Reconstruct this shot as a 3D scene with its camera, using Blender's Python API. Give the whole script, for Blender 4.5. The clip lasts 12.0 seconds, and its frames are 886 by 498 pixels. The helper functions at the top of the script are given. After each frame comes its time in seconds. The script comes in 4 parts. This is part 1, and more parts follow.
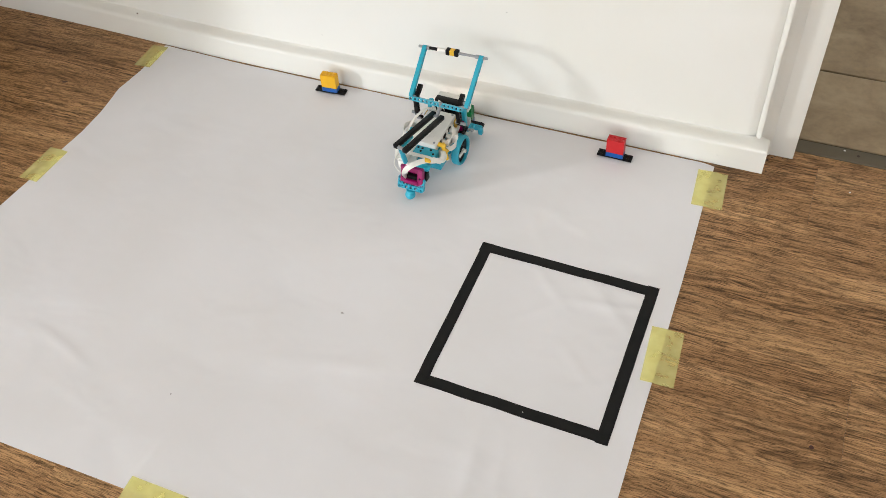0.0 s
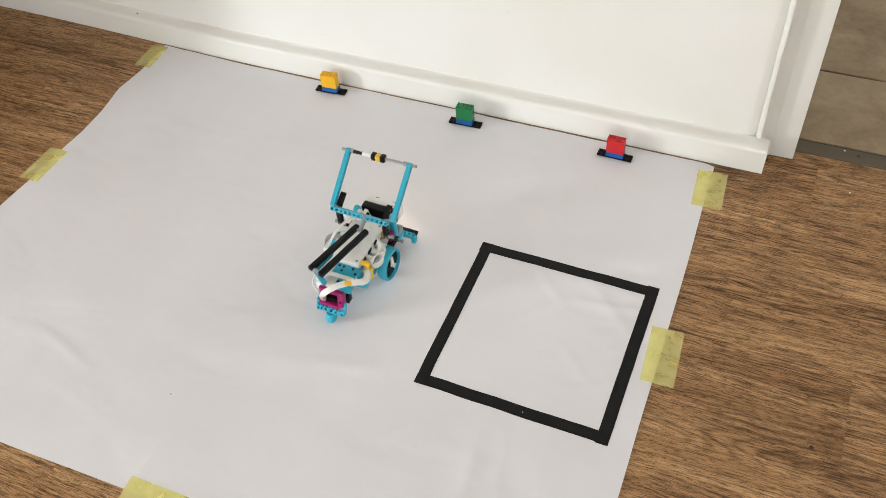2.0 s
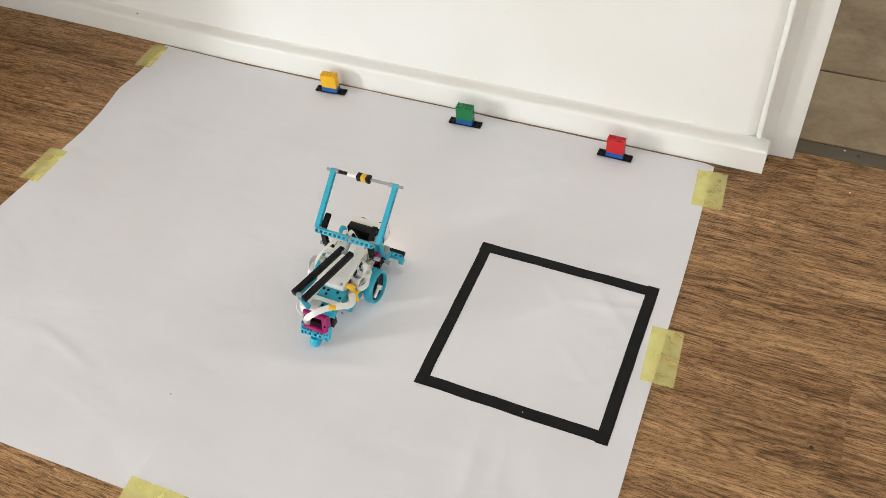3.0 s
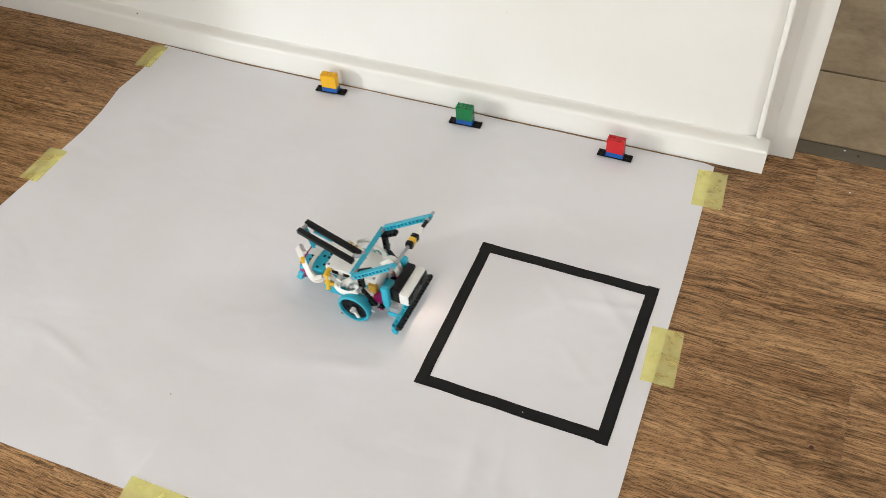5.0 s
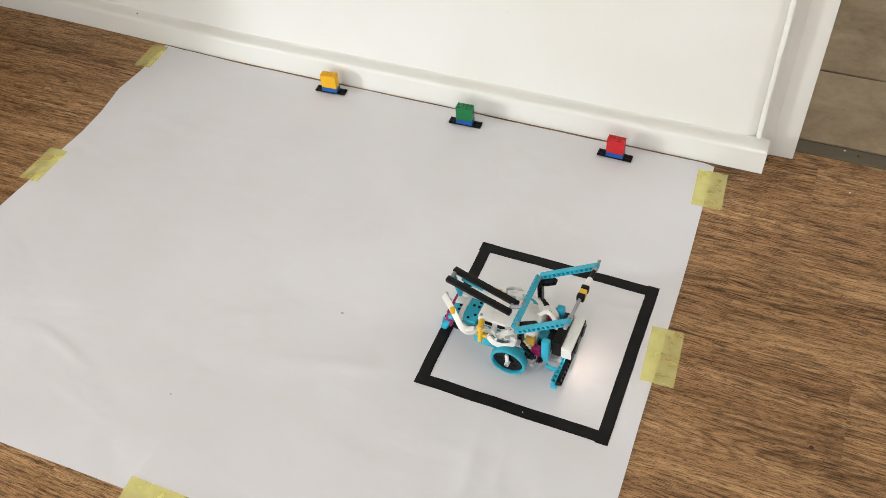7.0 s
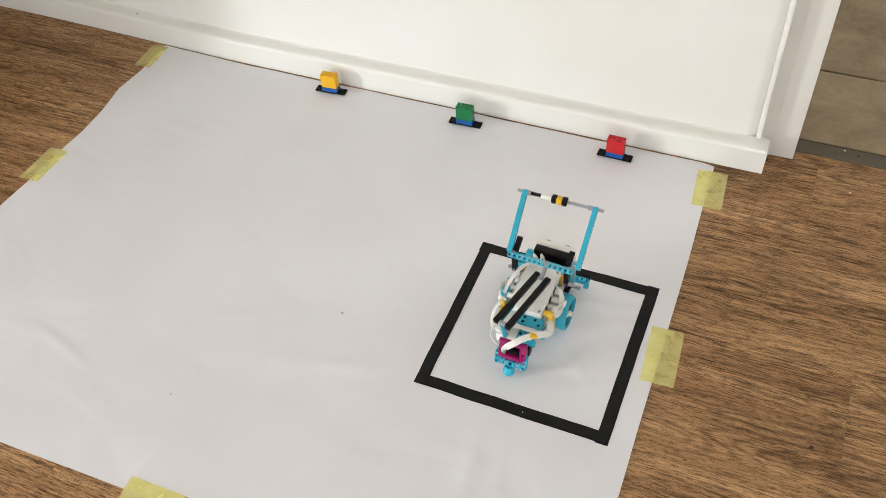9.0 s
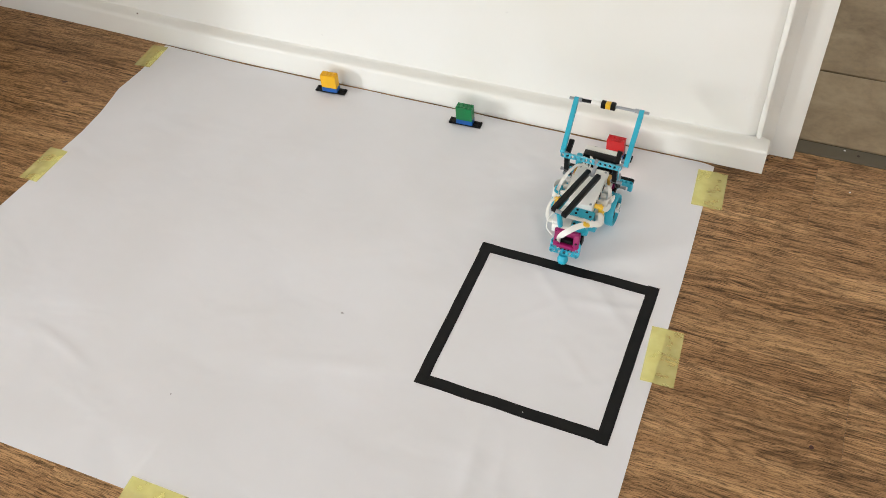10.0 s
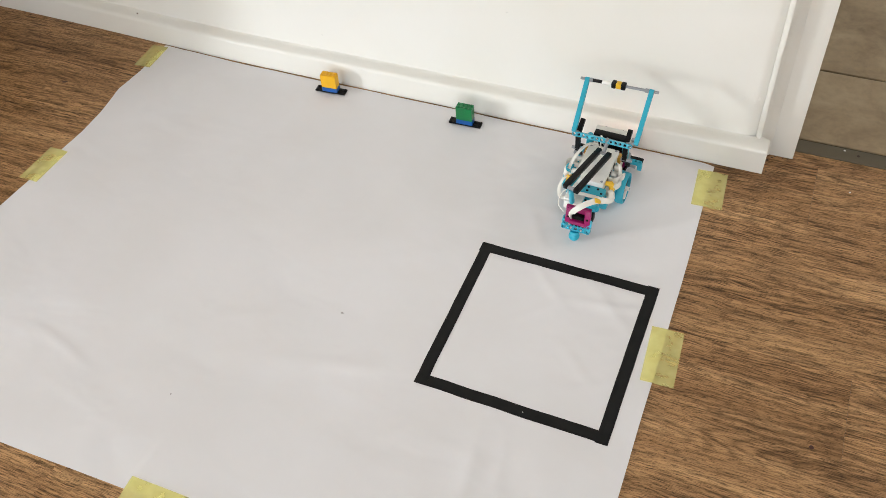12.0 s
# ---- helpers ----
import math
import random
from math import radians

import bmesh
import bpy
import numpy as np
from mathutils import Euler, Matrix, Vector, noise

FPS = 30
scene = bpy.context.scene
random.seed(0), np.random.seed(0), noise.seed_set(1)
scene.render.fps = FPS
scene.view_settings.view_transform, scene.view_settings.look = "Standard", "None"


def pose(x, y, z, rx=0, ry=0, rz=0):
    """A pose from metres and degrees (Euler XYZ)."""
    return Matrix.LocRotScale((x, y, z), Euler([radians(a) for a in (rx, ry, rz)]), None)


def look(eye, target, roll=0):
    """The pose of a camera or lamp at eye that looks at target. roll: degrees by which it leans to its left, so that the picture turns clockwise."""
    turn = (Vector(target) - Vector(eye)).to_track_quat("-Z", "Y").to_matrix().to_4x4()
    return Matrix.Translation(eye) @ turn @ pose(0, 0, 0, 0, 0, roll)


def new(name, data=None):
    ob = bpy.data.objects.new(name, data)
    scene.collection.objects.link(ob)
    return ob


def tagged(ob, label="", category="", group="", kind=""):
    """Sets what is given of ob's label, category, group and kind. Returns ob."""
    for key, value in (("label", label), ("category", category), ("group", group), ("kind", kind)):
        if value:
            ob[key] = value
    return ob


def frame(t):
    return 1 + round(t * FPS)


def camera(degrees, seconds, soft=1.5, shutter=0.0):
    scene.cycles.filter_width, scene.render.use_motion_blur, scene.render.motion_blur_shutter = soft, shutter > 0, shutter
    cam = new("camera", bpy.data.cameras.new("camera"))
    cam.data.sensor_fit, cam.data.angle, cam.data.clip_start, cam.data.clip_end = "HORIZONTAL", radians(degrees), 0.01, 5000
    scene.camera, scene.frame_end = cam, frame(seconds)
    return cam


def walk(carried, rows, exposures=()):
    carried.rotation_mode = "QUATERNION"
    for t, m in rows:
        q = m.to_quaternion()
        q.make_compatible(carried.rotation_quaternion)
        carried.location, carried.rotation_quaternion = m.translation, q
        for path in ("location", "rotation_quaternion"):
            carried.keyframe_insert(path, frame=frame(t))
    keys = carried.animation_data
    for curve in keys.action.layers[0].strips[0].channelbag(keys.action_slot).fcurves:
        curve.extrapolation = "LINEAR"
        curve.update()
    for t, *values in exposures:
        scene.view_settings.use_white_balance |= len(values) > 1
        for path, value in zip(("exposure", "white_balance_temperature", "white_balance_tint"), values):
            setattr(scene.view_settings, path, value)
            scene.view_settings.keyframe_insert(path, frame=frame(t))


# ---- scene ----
# ------------------------------------------------------------------ camera
cam = camera(51.97, 12.0, soft=0.75, shutter=0.28)
EYE = Vector((0.0, -1.2777, 1.1441))
VIEW = look(EYE, EYE + Vector((-0.2923, 0.6007, -0.7441)), -5.104)
walk(cam, [(0.0, VIEW), (12.0, VIEW)], exposures=[(0.0, 0.0, 6290, 10), (12.0, 0.0, 6290, 10)])

# ------------------------------------------------------------------ light
sky = bpy.data.worlds.new("sky")
scene.world = sky
sky.use_nodes = True
st = sky.node_tree
tex = st.nodes.new("ShaderNodeTexSky")
tex.sky_type, tex.sun_disc = "NISHITA", False
tex.sun_elevation, tex.sun_rotation = radians(40), radians(200)
st.links.new(tex.outputs[0], st.nodes["Background"].inputs[0])
st.nodes["Background"].inputs[1].default_value = 0.12


def opening_light(name, m, w, h, watts, colour):
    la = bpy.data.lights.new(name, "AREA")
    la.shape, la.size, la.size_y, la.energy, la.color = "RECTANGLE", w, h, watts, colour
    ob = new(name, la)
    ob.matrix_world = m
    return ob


WEST, EAST, SOUTH, HIGH = -4.3, 2.3, -4.6, 2.4
opening_light("window_daylight", look((WEST - 0.04, -3.2, 0.9), (0.0, -3.2, 0.9)), 0.5, 0.78, 135, (0.95, 0.985, 1.0))
# added broad fill from behind the camera; no known source stands there
opening_light("south_fill", look((0.25, SOUTH - 0.04, 1.2), (0.25, 0.0, 1.2)), 3.3, 2.25, 57, (0.96, 0.985, 1.0))
# added fill that brightens the hall tiles and door lining, source unknown
opening_light("hall_fill", look((EAST + 0.04, 1.2, 1.4), (0.0, 1.2, 1.4)), 1.0, 1.2, 27, (1.0, 0.98, 0.95))


# ------------------------------------------------------------------ materials
def material(name, colour, rough=0.5, metal=0.0, spec=0.5):
    m = bpy.data.materials.new(name)
    m.use_nodes = True
    b = m.node_tree.nodes["Principled BSDF"]
    b.inputs["Base Color"].default_value = (*colour, 1)
    b.inputs["Roughness"].default_value = rough
    b.inputs["Metallic"].default_value = metal
    b.inputs["Specular IOR Level"].default_value = spec
    return m


def node(m, kind, **inputs):
    n = m.node_tree.nodes.new(kind)
    for k, v in inputs.items():
        n.inputs[k.replace("_", " ")].default_value = v
    return n


def link(m, a, b):
    m.node_tree.links.new(a, b)


def coords(m, scale, source="Object"):
    tc, mp = node(m, "ShaderNodeTexCoord"), node(m, "ShaderNodeMapping")
    mp.inputs["Scale"].default_value = scale
    link(m, tc.outputs[source], mp.inputs["Vector"])
    return mp.outputs[0]


def ramp(m, fac, stops):
    r = node(m, "ShaderNodeValToRGB")
    e = r.color_ramp.elements
    while len(e) < len(stops):
        e.new(0.5)
    for el, (p, c) in zip(e, stops):
        el.position, el.color = p, (*c, 1)
    link(m, fac, r.inputs[0])
    return r.outputs[0]


def mix(m, kind, fac, a, b):
    x = node(m, "ShaderNodeMix")
    x.data_type, x.blend_type = "RGBA", kind
    for v, i in ((fac, 0), (a, 6), (b, 7)):
        if isinstance(v, (int, float, tuple)):
            x.inputs[i].default_value = v
        else:
            link(m, v, x.inputs[i])
    return x.outputs[2]


def bump(m, height, strength, distance):
    b = node(m, "ShaderNodeBump", Strength=strength, Distance=distance)
    link(m, height, b.inputs["Height"])
    link(m, b.outputs[0], m.node_tree.nodes["Principled BSDF"].inputs["Normal"])


def plastic(name, colour, rough=0.28, spec=0.5):
    """Moulded toy plastic: slight scuffs and a faint change of tone."""
    m = material(name, colour, rough, spec=spec)
    b = m.node_tree.nodes["Principled BSDF"]
    n = node(m, "ShaderNodeTexNoise", Scale=25.0, Detail=2.0)
    link(m, coords(m, (1, 1, 1)), n.inputs["Vector"])
    dark = tuple(c * 0.88 for c in colour)
    link(m, ramp(m, n.outputs[0], [(0.35, dark), (0.65, colour)]), b.inputs["Base Color"])
    s = node(m, "ShaderNodeTexNoise", Scale=400.0, Detail=2.0)
    link(m, coords(m, (1, 1, 1)), s.inputs["Vector"])
    link(m, ramp(m, s.outputs[0], [(0.3, (rough,) * 3), (0.7, (rough + 0.05,) * 3)]), b.inputs["Roughness"])
    return m


def painted(name, colour, rough):
    """Brushed gloss paint on a wall: runs, roller grain, faint grime."""
    m = material(name, colour, rough)
    b = m.node_tree.nodes["Principled BSDF"]
    big = node(m, "ShaderNodeTexNoise", Scale=3.0, Detail=4.0)
    link(m, coords(m, (1, 1, 1)), big.inputs["Vector"])
    low = tuple(c * f for c, f in zip(colour, (0.965, 0.955, 0.93)))
    link(m, ramp(m, big.outputs[0], [(0.35, low), (0.6, colour)]), b.inputs["Base Color"])
    fine = node(m, "ShaderNodeTexNoise", Scale=90.0, Detail=3.0)
    link(m, coords(m, (1, 1, 0.6)), fine.inputs["Vector"])
    mid = node(m, "ShaderNodeTexNoise", Scale=11.0, Detail=2.0)
    link(m, coords(m, (1, 1, 1)), mid.inputs["Vector"])
    add = node(m, "ShaderNodeMath")
    link(m, fine.outputs[0], add.inputs[0])
    link(m, mid.outputs[0], add.inputs[1])
    bump(m, add.outputs[0], 0.16, 0.0016)
    return m


def wood_floor():
    """Printed oak vinyl: growth rings, long wavy dark grain, short pores, tone by plank."""
    m = material("oak_vinyl", (0.3, 0.17, 0.08), 0.45, spec=0.2)
    b = m.node_tree.nodes["Principled BSDF"]
    info = node(m, "ShaderNodeObjectInfo")
    tc = node(m, "ShaderNodeTexCoord")
    shift = node(m, "ShaderNodeVectorMath")
    shift.operation = "MULTIPLY_ADD"
    rnd = node(m, "ShaderNodeCombineXYZ")
    for i in range(3):
        link(m, info.outputs["Random"], rnd.inputs[i])
    link(m, rnd.outputs[0], shift.inputs[0])
    shift.inputs[1].default_value = (37.0, 19.0, 11.0)
    link(m, tc.outputs["Object"], shift.inputs[2])

    def field(source, scale, detail, rough=0.55):
        mp = node(m, "ShaderNodeMapping")
        mp.inputs["Scale"].default_value = scale
        link(m, source, mp.inputs["Vector"])
        n = node(m, "ShaderNodeTexNoise", Scale=1.0, Detail=detail, Roughness=rough)
        link(m, mp.outputs[0], n.inputs["Vector"])
        return n.outputs[0]

    def maths(op, a, v):
        x = node(m, "ShaderNodeMath")
        x.operation = op
        link(m, a, x.inputs[0])
        if isinstance(v, float):
            x.inputs[1].default_value = v
        else:
            link(m, v, x.inputs[1])
        return x.outputs[0]

    # the fibres wander sideways along the plank
    side = maths("ADD", maths("MULTIPLY", field(shift.outputs[0], (2.6, 11.0, 1.0), 2.0), 0.035), maths("MULTIPLY", field(shift.outputs[0], (16.0, 45.0, 1.0), 2.0), 0.006))
    off, bent = node(m, "ShaderNodeCombineXYZ"), node(m, "ShaderNodeVectorMath")
    link(m, side, off.inputs[1])
    link(m, shift.outputs[0], bent.inputs[0])
    link(m, off.outputs[0], bent.inputs[1])
    fibre = bent.outputs[0]

    broad = field(shift.outputs[0], (2.2, 26.0, 1.0), 5.0, 0.62)
    col = ramp(m, broad, [(0.32, (0.262, 0.143, 0.064)), (0.5, (0.385, 0.220, 0.102)), (0.68, (0.530, 0.325, 0.158))])
    rings = maths("PINGPONG", maths("MULTIPLY", field(fibre, (1.0, 9.5, 1.0), 1.8, 0.45), 34.0), 0.5)
    ring = ramp(m, rings, [(0.0, (0.42, 0.41, 0.41)), (0.14, (0.66, 0.65, 0.64)), (0.32, (1.05, 1.05, 1.04))])
    where = ramp(m, field(shift.outputs[0], (2.4, 14.0, 1.0), 3.0), [(0.42, (0.05, 0.05, 0.05)), (0.62, (0.75, 0.75, 0.75))])
    col = mix(m, "MULTIPLY", where, col, ring)
    grain = field(fibre, (24.0, 400.0, 1.0), 4.0, 0.68)
    dense = ramp(m, field(shift.outputs[0], (1.7, 11.0, 4.0), 3.0), [(0.35, (0.42, 0.42, 0.42)), (0.62, (0.9, 0.9, 0.9))])
    col = mix(m, "MULTIPLY", dense, col, ramp(m, grain, [(0.37, (0.19, 0.18, 0.18)), (0.45, (0.62, 0.61, 0.60)), (0.52, (1.16, 1.16, 1.15))]))
    streak = field(fibre, (11.0, 190.0, 3.0), 4.0, 0.66)
    col = mix(m, "MULTIPLY", 0.65, col, ramp(m, streak, [(0.36, (0.40, 0.39, 0.40)), (0.46, (0.88, 0.88, 0.88)), (0.56, (1.12, 1.12, 1.11))]))
    pores = field(fibre, (85.0, 900.0, 1.0), 3.0, 0.62)
    col = mix(m, "MULTIPLY", 0.85, col, ramp(m, pores, [(0.38, (0.30, 0.29, 0.29)), (0.48, (1.08, 1.08, 1.08))]))
    tone = ramp(m, info.outputs["Random"], [(0.0, (0.84, 0.81, 0.78)), (0.5, (0.97, 0.96, 0.95)), (1.0, (1.07, 1.07, 1.07))])
    col = mix(m, "MULTIPLY", 1.0, col, tone)
    link(m, col, b.inputs["Base Color"])
    link(m, ramp(m, grain, [(0.3, (0.5,) * 3), (0.7, (0.38,) * 3)]), b.inputs["Roughness"])
    bump(m, grain, 0.25, 0.0005)
    return m


def tile_stone():
    m = material("brown_tile", (0.3, 0.21, 0.13), 0.4)
    b = m.node_tree.nodes["Principled BSDF"]
    info = node(m, "ShaderNodeObjectInfo")
    tc, add = node(m, "ShaderNodeTexCoord"), node(m, "ShaderNodeVectorMath")
    link(m, tc.outputs["Object"], add.inputs[0])
    link(m, info.outputs["Random"], add.inputs[1])
    n = node(m, "ShaderNodeTexNoise", Scale=9.0, Detail=7.0, Roughness=0.6, Distortion=0.6)
    link(m, add.outputs[0], n.inputs["Vector"])
    f = node(m, "ShaderNodeTexNoise", Scale=70.0, Detail=4.0)
    link(m, add.outputs[0], f.inputs["Vector"])
    col = ramp(m, n.outputs[0], [(0.3, (0.185, 0.128, 0.068)), (0.5, (0.285, 0.207, 0.118)), (0.72, (0.37, 0.282, 0.172))])
    col = mix(m, "MULTIPLY", 0.5, col, ramp(m, f.outputs[0], [(0.3, (0.7, 0.7, 0.7)), (0.6, (1, 1, 1))]))
    link(m, col, b.inputs["Base Color"])
    bump(m, n.outputs[0], 0.2, 0.002)
    return m


def paper_white():
    m = material("paper", (0.74, 0.715, 0.715), 0.62, spec=0.35)
    b = m.node_tree.nodes["Principled BSDF"]
    n = node(m, "ShaderNodeTexNoise", Scale=5.0, Detail=5.0)
    link(m, coords(m, (1, 1, 1)), n.inputs["Vector"])
    link(m, ramp(m, n.outputs[0], [(0.35, (0.745, 0.73, 0.73)), (0.65, (0.775, 0.763, 0.772))]), b.inputs["Base Color"])
    f = node(m, "ShaderNodeTexNoise", Scale=8.0, Detail=1.6, Distortion=0.5, Roughness=0.45)
    link(m, coords(m, (1, 1.3, 1)), f.inputs["Vector"])
    g = node(m, "ShaderNodeTexNoise", Scale=24.0, Detail=0.8, Distortion=0.3, Roughness=0.4)
    link(m, coords(m, (1, 1.2, 1)), g.inputs["Vector"])
    both = node(m, "ShaderNodeMath")
    both.operation = "MULTIPLY_ADD"
    link(m, g.outputs[0], both.inputs[0])
    both.inputs[1].default_value = 0.17
    link(m, f.outputs[0], both.inputs[2])
    bump(m, both.outputs[0], 0.42, 0.008)
    return m


def masking_tape():
    m = material("masking_tape", (0.62, 0.56, 0.18), 0.55)
    nt = m.node_tree
    b, out = nt.nodes["Principled BSDF"], nt.nodes["Material Output"]
    n = node(m, "ShaderNodeTexNoise", Scale=35.0, Detail=4.0)
    link(m, coords(m, (1, 1, 1)), n.inputs["Vector"])
    link(m, ramp(m, n.outputs[0], [(0.3, (0.95, 0.88, 0.40)), (0.7, (0.97, 0.92, 0.50))]), b.inputs["Base Color"])
    tr, mx = nt.nodes.new("ShaderNodeBsdfTransparent"), nt.nodes.new("ShaderNodeMixShader")
    tr.inputs[0].default_value = (1.0, 0.985, 0.74, 1)
    link(m, ramp(m, n.outputs[0], [(0.3, (0.25,) * 3), (0.7, (0.34,) * 3)]), mx.inputs[0])
    link(m, tr.outputs[0], mx.inputs[1])
    link(m, b.outputs[0], mx.inputs[2])
    link(m, mx.outputs[0], out.inputs[0])
    return m


def black_tape():
    m = material("black_tape", (0.008, 0.008, 0.008), 0.55, spec=0.18)
    n = node(m, "ShaderNodeTexNoise", Scale=40.0, Detail=4.0)
    link(m, coords(m, (1, 1, 1)), n.inputs["Vector"])
    link(m, ramp(m, n.outputs[0], [(0.3, (0.006, 0.006, 0.006)), (0.7, (0.011, 0.0105, 0.010))]), m.node_tree.nodes["Principled BSDF"].inputs["Base Color"])
    bump(m, n.outputs[0], 0.2, 0.001)
    return m


AZURE = plastic("azure_plastic", (0.028, 0.40, 0.54))
MAGENTA = plastic("magenta_plastic", (0.30, 0.005, 0.105))
YELLOW = plastic("yellow_plastic", (0.84, 0.50, 0.025))
OCHRE = plastic("ochre_plastic", (0.55, 0.31, 0.04))
BLACK = plastic("black_plastic", (0.0055, 0.0052, 0.0055), 0.36, 0.2)
GREY = plastic("grey_plastic", (0.30, 0.31, 0.32))
WHITE = plastic("white_plastic", (0.84, 0.82, 0.765), 0.34)
CABLE = plastic("white_cable", (0.82, 0.80, 0.735), 0.45)
TYRE = plastic("azure_rubber", (0.03, 0.37, 0.49), 0.5)
BRICK_YELLOW = plastic("brick_yellow", (0.86, 0.46, 0.006))
BRICK_GREEN = plastic("brick_green", (0.004, 0.17, 0.045))
BRICK_RED = plastic("brick_red", (0.56, 0.008, 0.012))
BRICK_BLUE = plastic("brick_blue", (0.003, 0.085, 0.36))
WALL = painted("wall_paint", (0.80, 0.785, 0.735), 0.5)
TRIM = painted("trim_gloss", (0.79, 0.772, 0.718), 0.3)
# brown of the added shading wall: little bounce, and that warm
TAN = painted("shade_wall_brown", (0.24, 0.145, 0.075), 0.6)
ROOM = painted("room_paint", (0.80, 0.79, 0.76), 0.6)
WOOD, TILE, PAPER, TAPE, BTAPE = wood_floor(), tile_stone(), paper_white(), masking_tape(), black_tape()
GROUT = material("grout", (0.07, 0.055, 0.04), 0.9)
SCREED = material("screed", (0.05, 0.04, 0.03), 0.9)
STRIP = material("threshold_metal", (0.13, 0.108, 0.074), 0.5, 0.5)
DARK = material("dark_speck", (0.04, 0.02, 0.012), 0.6)
KNOT = material("knot_brown", (0.085, 0.04, 0.018), 0.5)
PENCIL = material("pencil_grey", (0.22, 0.19, 0.17), 0.7)
RED_STAIN = material("red_stain", (0.05, 0.014, 0.01), 0.5)
PALE = material("pale_crumb", (0.75, 0.73, 0.7), 0.7)
LED = material("sensor_light", (1, 0.9, 0.8), 0.5)
lb = LED.node_tree.nodes["Principled BSDF"]
lb.inputs["Emission Color"].default_value, lb.inputs["Emission Strength"].default_value = (1.0, 0.80, 0.66, 1), 80.0


# ------------------------------------------------------------------ mesh helpers
def finish(bm, name, mat, parent=None, label="", smooth=True):
    bmesh.ops.recalc_face_normals(bm, faces=bm.faces)
    me = bpy.data.meshes.new(name)
    bm.to_mesh(me)
    bm.free()
    me.materials.append(mat)
    if smooth:
        me.set_sharp_from_angle(angle=radians(38))
        for p in me.polygons:
            p.use_smooth = True
    ob = new(name, me)
    if parent:
        ob.parent = parent
    return tagged(ob, label)


def part(name, bm, mat, parent, label=""):
    """A part modelled in millimetres, linked under its thing."""
    bmesh.ops.remove_doubles(bm, verts=bm.verts, dist=0.02)
    bmesh.ops.scale(bm, vec=(0.001, 0.001, 0.001), verts=bm.verts)
    return finish(bm, name, mat, parent, label)


def add_box(bm, x0, x1, y0, y1, z0, z1, bevel=0.0, m=None, segments=2):
    mm = Matrix.Translation(((x0 + x1) / 2, (y0 + y1) / 2, (z0 + z1) / 2)) @ Matrix.Diagonal((abs(x1 - x0), abs(y1 - y0), abs(z1 - z0), 1))
    g = bmesh.ops.create_cube(bm, size=1, matrix=(m or Matrix.Identity(4)) @ mm)
    if bevel:
        es = {e for v in g["verts"] for e in v.link_edges}
        bmesh.ops.bevel(bm, geom=list(es), offset=bevel, segments=segments, affect="EDGES", profile=0.5)
    return bm


def add_rod(bm, a, b, r, r2=None, n=14):
    a, b = Vector(a), Vector(b)
    m = Matrix.Translation((a + b) / 2) @ (b - a).to_track_quat("Z", "Y").to_matrix().to_4x4()
    bmesh.ops.create_cone(bm, cap_ends=True, segments=n, radius1=r, radius2=r if r2 is None else r2, depth=(b - a).length, matrix=m)
    return bm


def add_beam(bm, a, b, hole_axis, thick=7.6, pitch=8.0, radius=3.8, hole=2.6):
    """A studless building beam from end hole a to end hole b, with real through holes."""
    a, b = Vector(a), Vector(b)
    n = max(1, round((b - a).length / pitch)) + 1
    d = (b - a).normalized()
    h = Vector(hole_axis)
    h = (h - d * h.dot(d)).normalized()
    s = h.cross(d)
    step = (b - a) / (n - 1)
    half = step.length / 2
    K = 12
    for k in range(n):
        c = a + step * k
        outer, inner = [], []
        for j in range(K):
            t = 2 * math.pi * (j + 0.5) / K
            cx, cy = math.cos(t), math.sin(t)
            round_end = (k == 0 and cx < 0) or (k == n - 1 and cx > 0)
            if round_end:
                ox, oy = cx * radius, cy * radius
            else:
                f = min(half / max(abs(cx), 1e-6), radius / max(abs(cy), 1e-6))
                ox, oy = cx * f, cy * f
                if abs(cy) * half < abs(cx) * radius * 1.3 and abs(cy) > 0.4:
                    ox, oy = math.copysign(half, cx), math.copysign(radius, cy)
            outer.append(d * ox + s * oy)
            inner.append((d * cx + s * cy) * hole)
        rings = []
        for ring, z in ((outer, thick / 2), (inner, thick / 2), (inner, thick / 2 - 1.0), (inner, -thick / 2 + 1.0), (inner, -thick / 2), (outer, -thick / 2)):
            rings.append([bm.verts.new(c + p + h * z) for p in ring])
        rings.append(rings[0])
        for q in range(6):
            for j in range(K):
                i = (j + 1) % K
                if q == 5:
                    mx = (math.cos(2 * math.pi * (j + 1.0) / K))
                    if (mx > 0.8 and k < n - 1) or (mx < -0.8 and k > 0):
                        continue
                bm.faces.new((rings[q][j], rings[q][i], rings[q + 1][i], rings[q + 1][j]))
    return bm


def spline(pts, per=8):
    P = [Vector(p) for p in pts]
    P = [P[0] * 2 - P[1]] + P + [P[-1] * 2 - P[-2]]
    out = []
    for i in range(1, len(P) - 2):
        p0, p1, p2, p3 = P[i - 1:i + 3]
        for k in range(per):
            t = k / per
            out.append(0.5 * ((2 * p1) + (p2 - p0) * t + (2 * p0 - 5 * p1 + 4 * p2 - p3) * t * t + (3 * p1 - p0 - 3 * p2 + p3) * t ** 3))
    return out + [P[-2]]


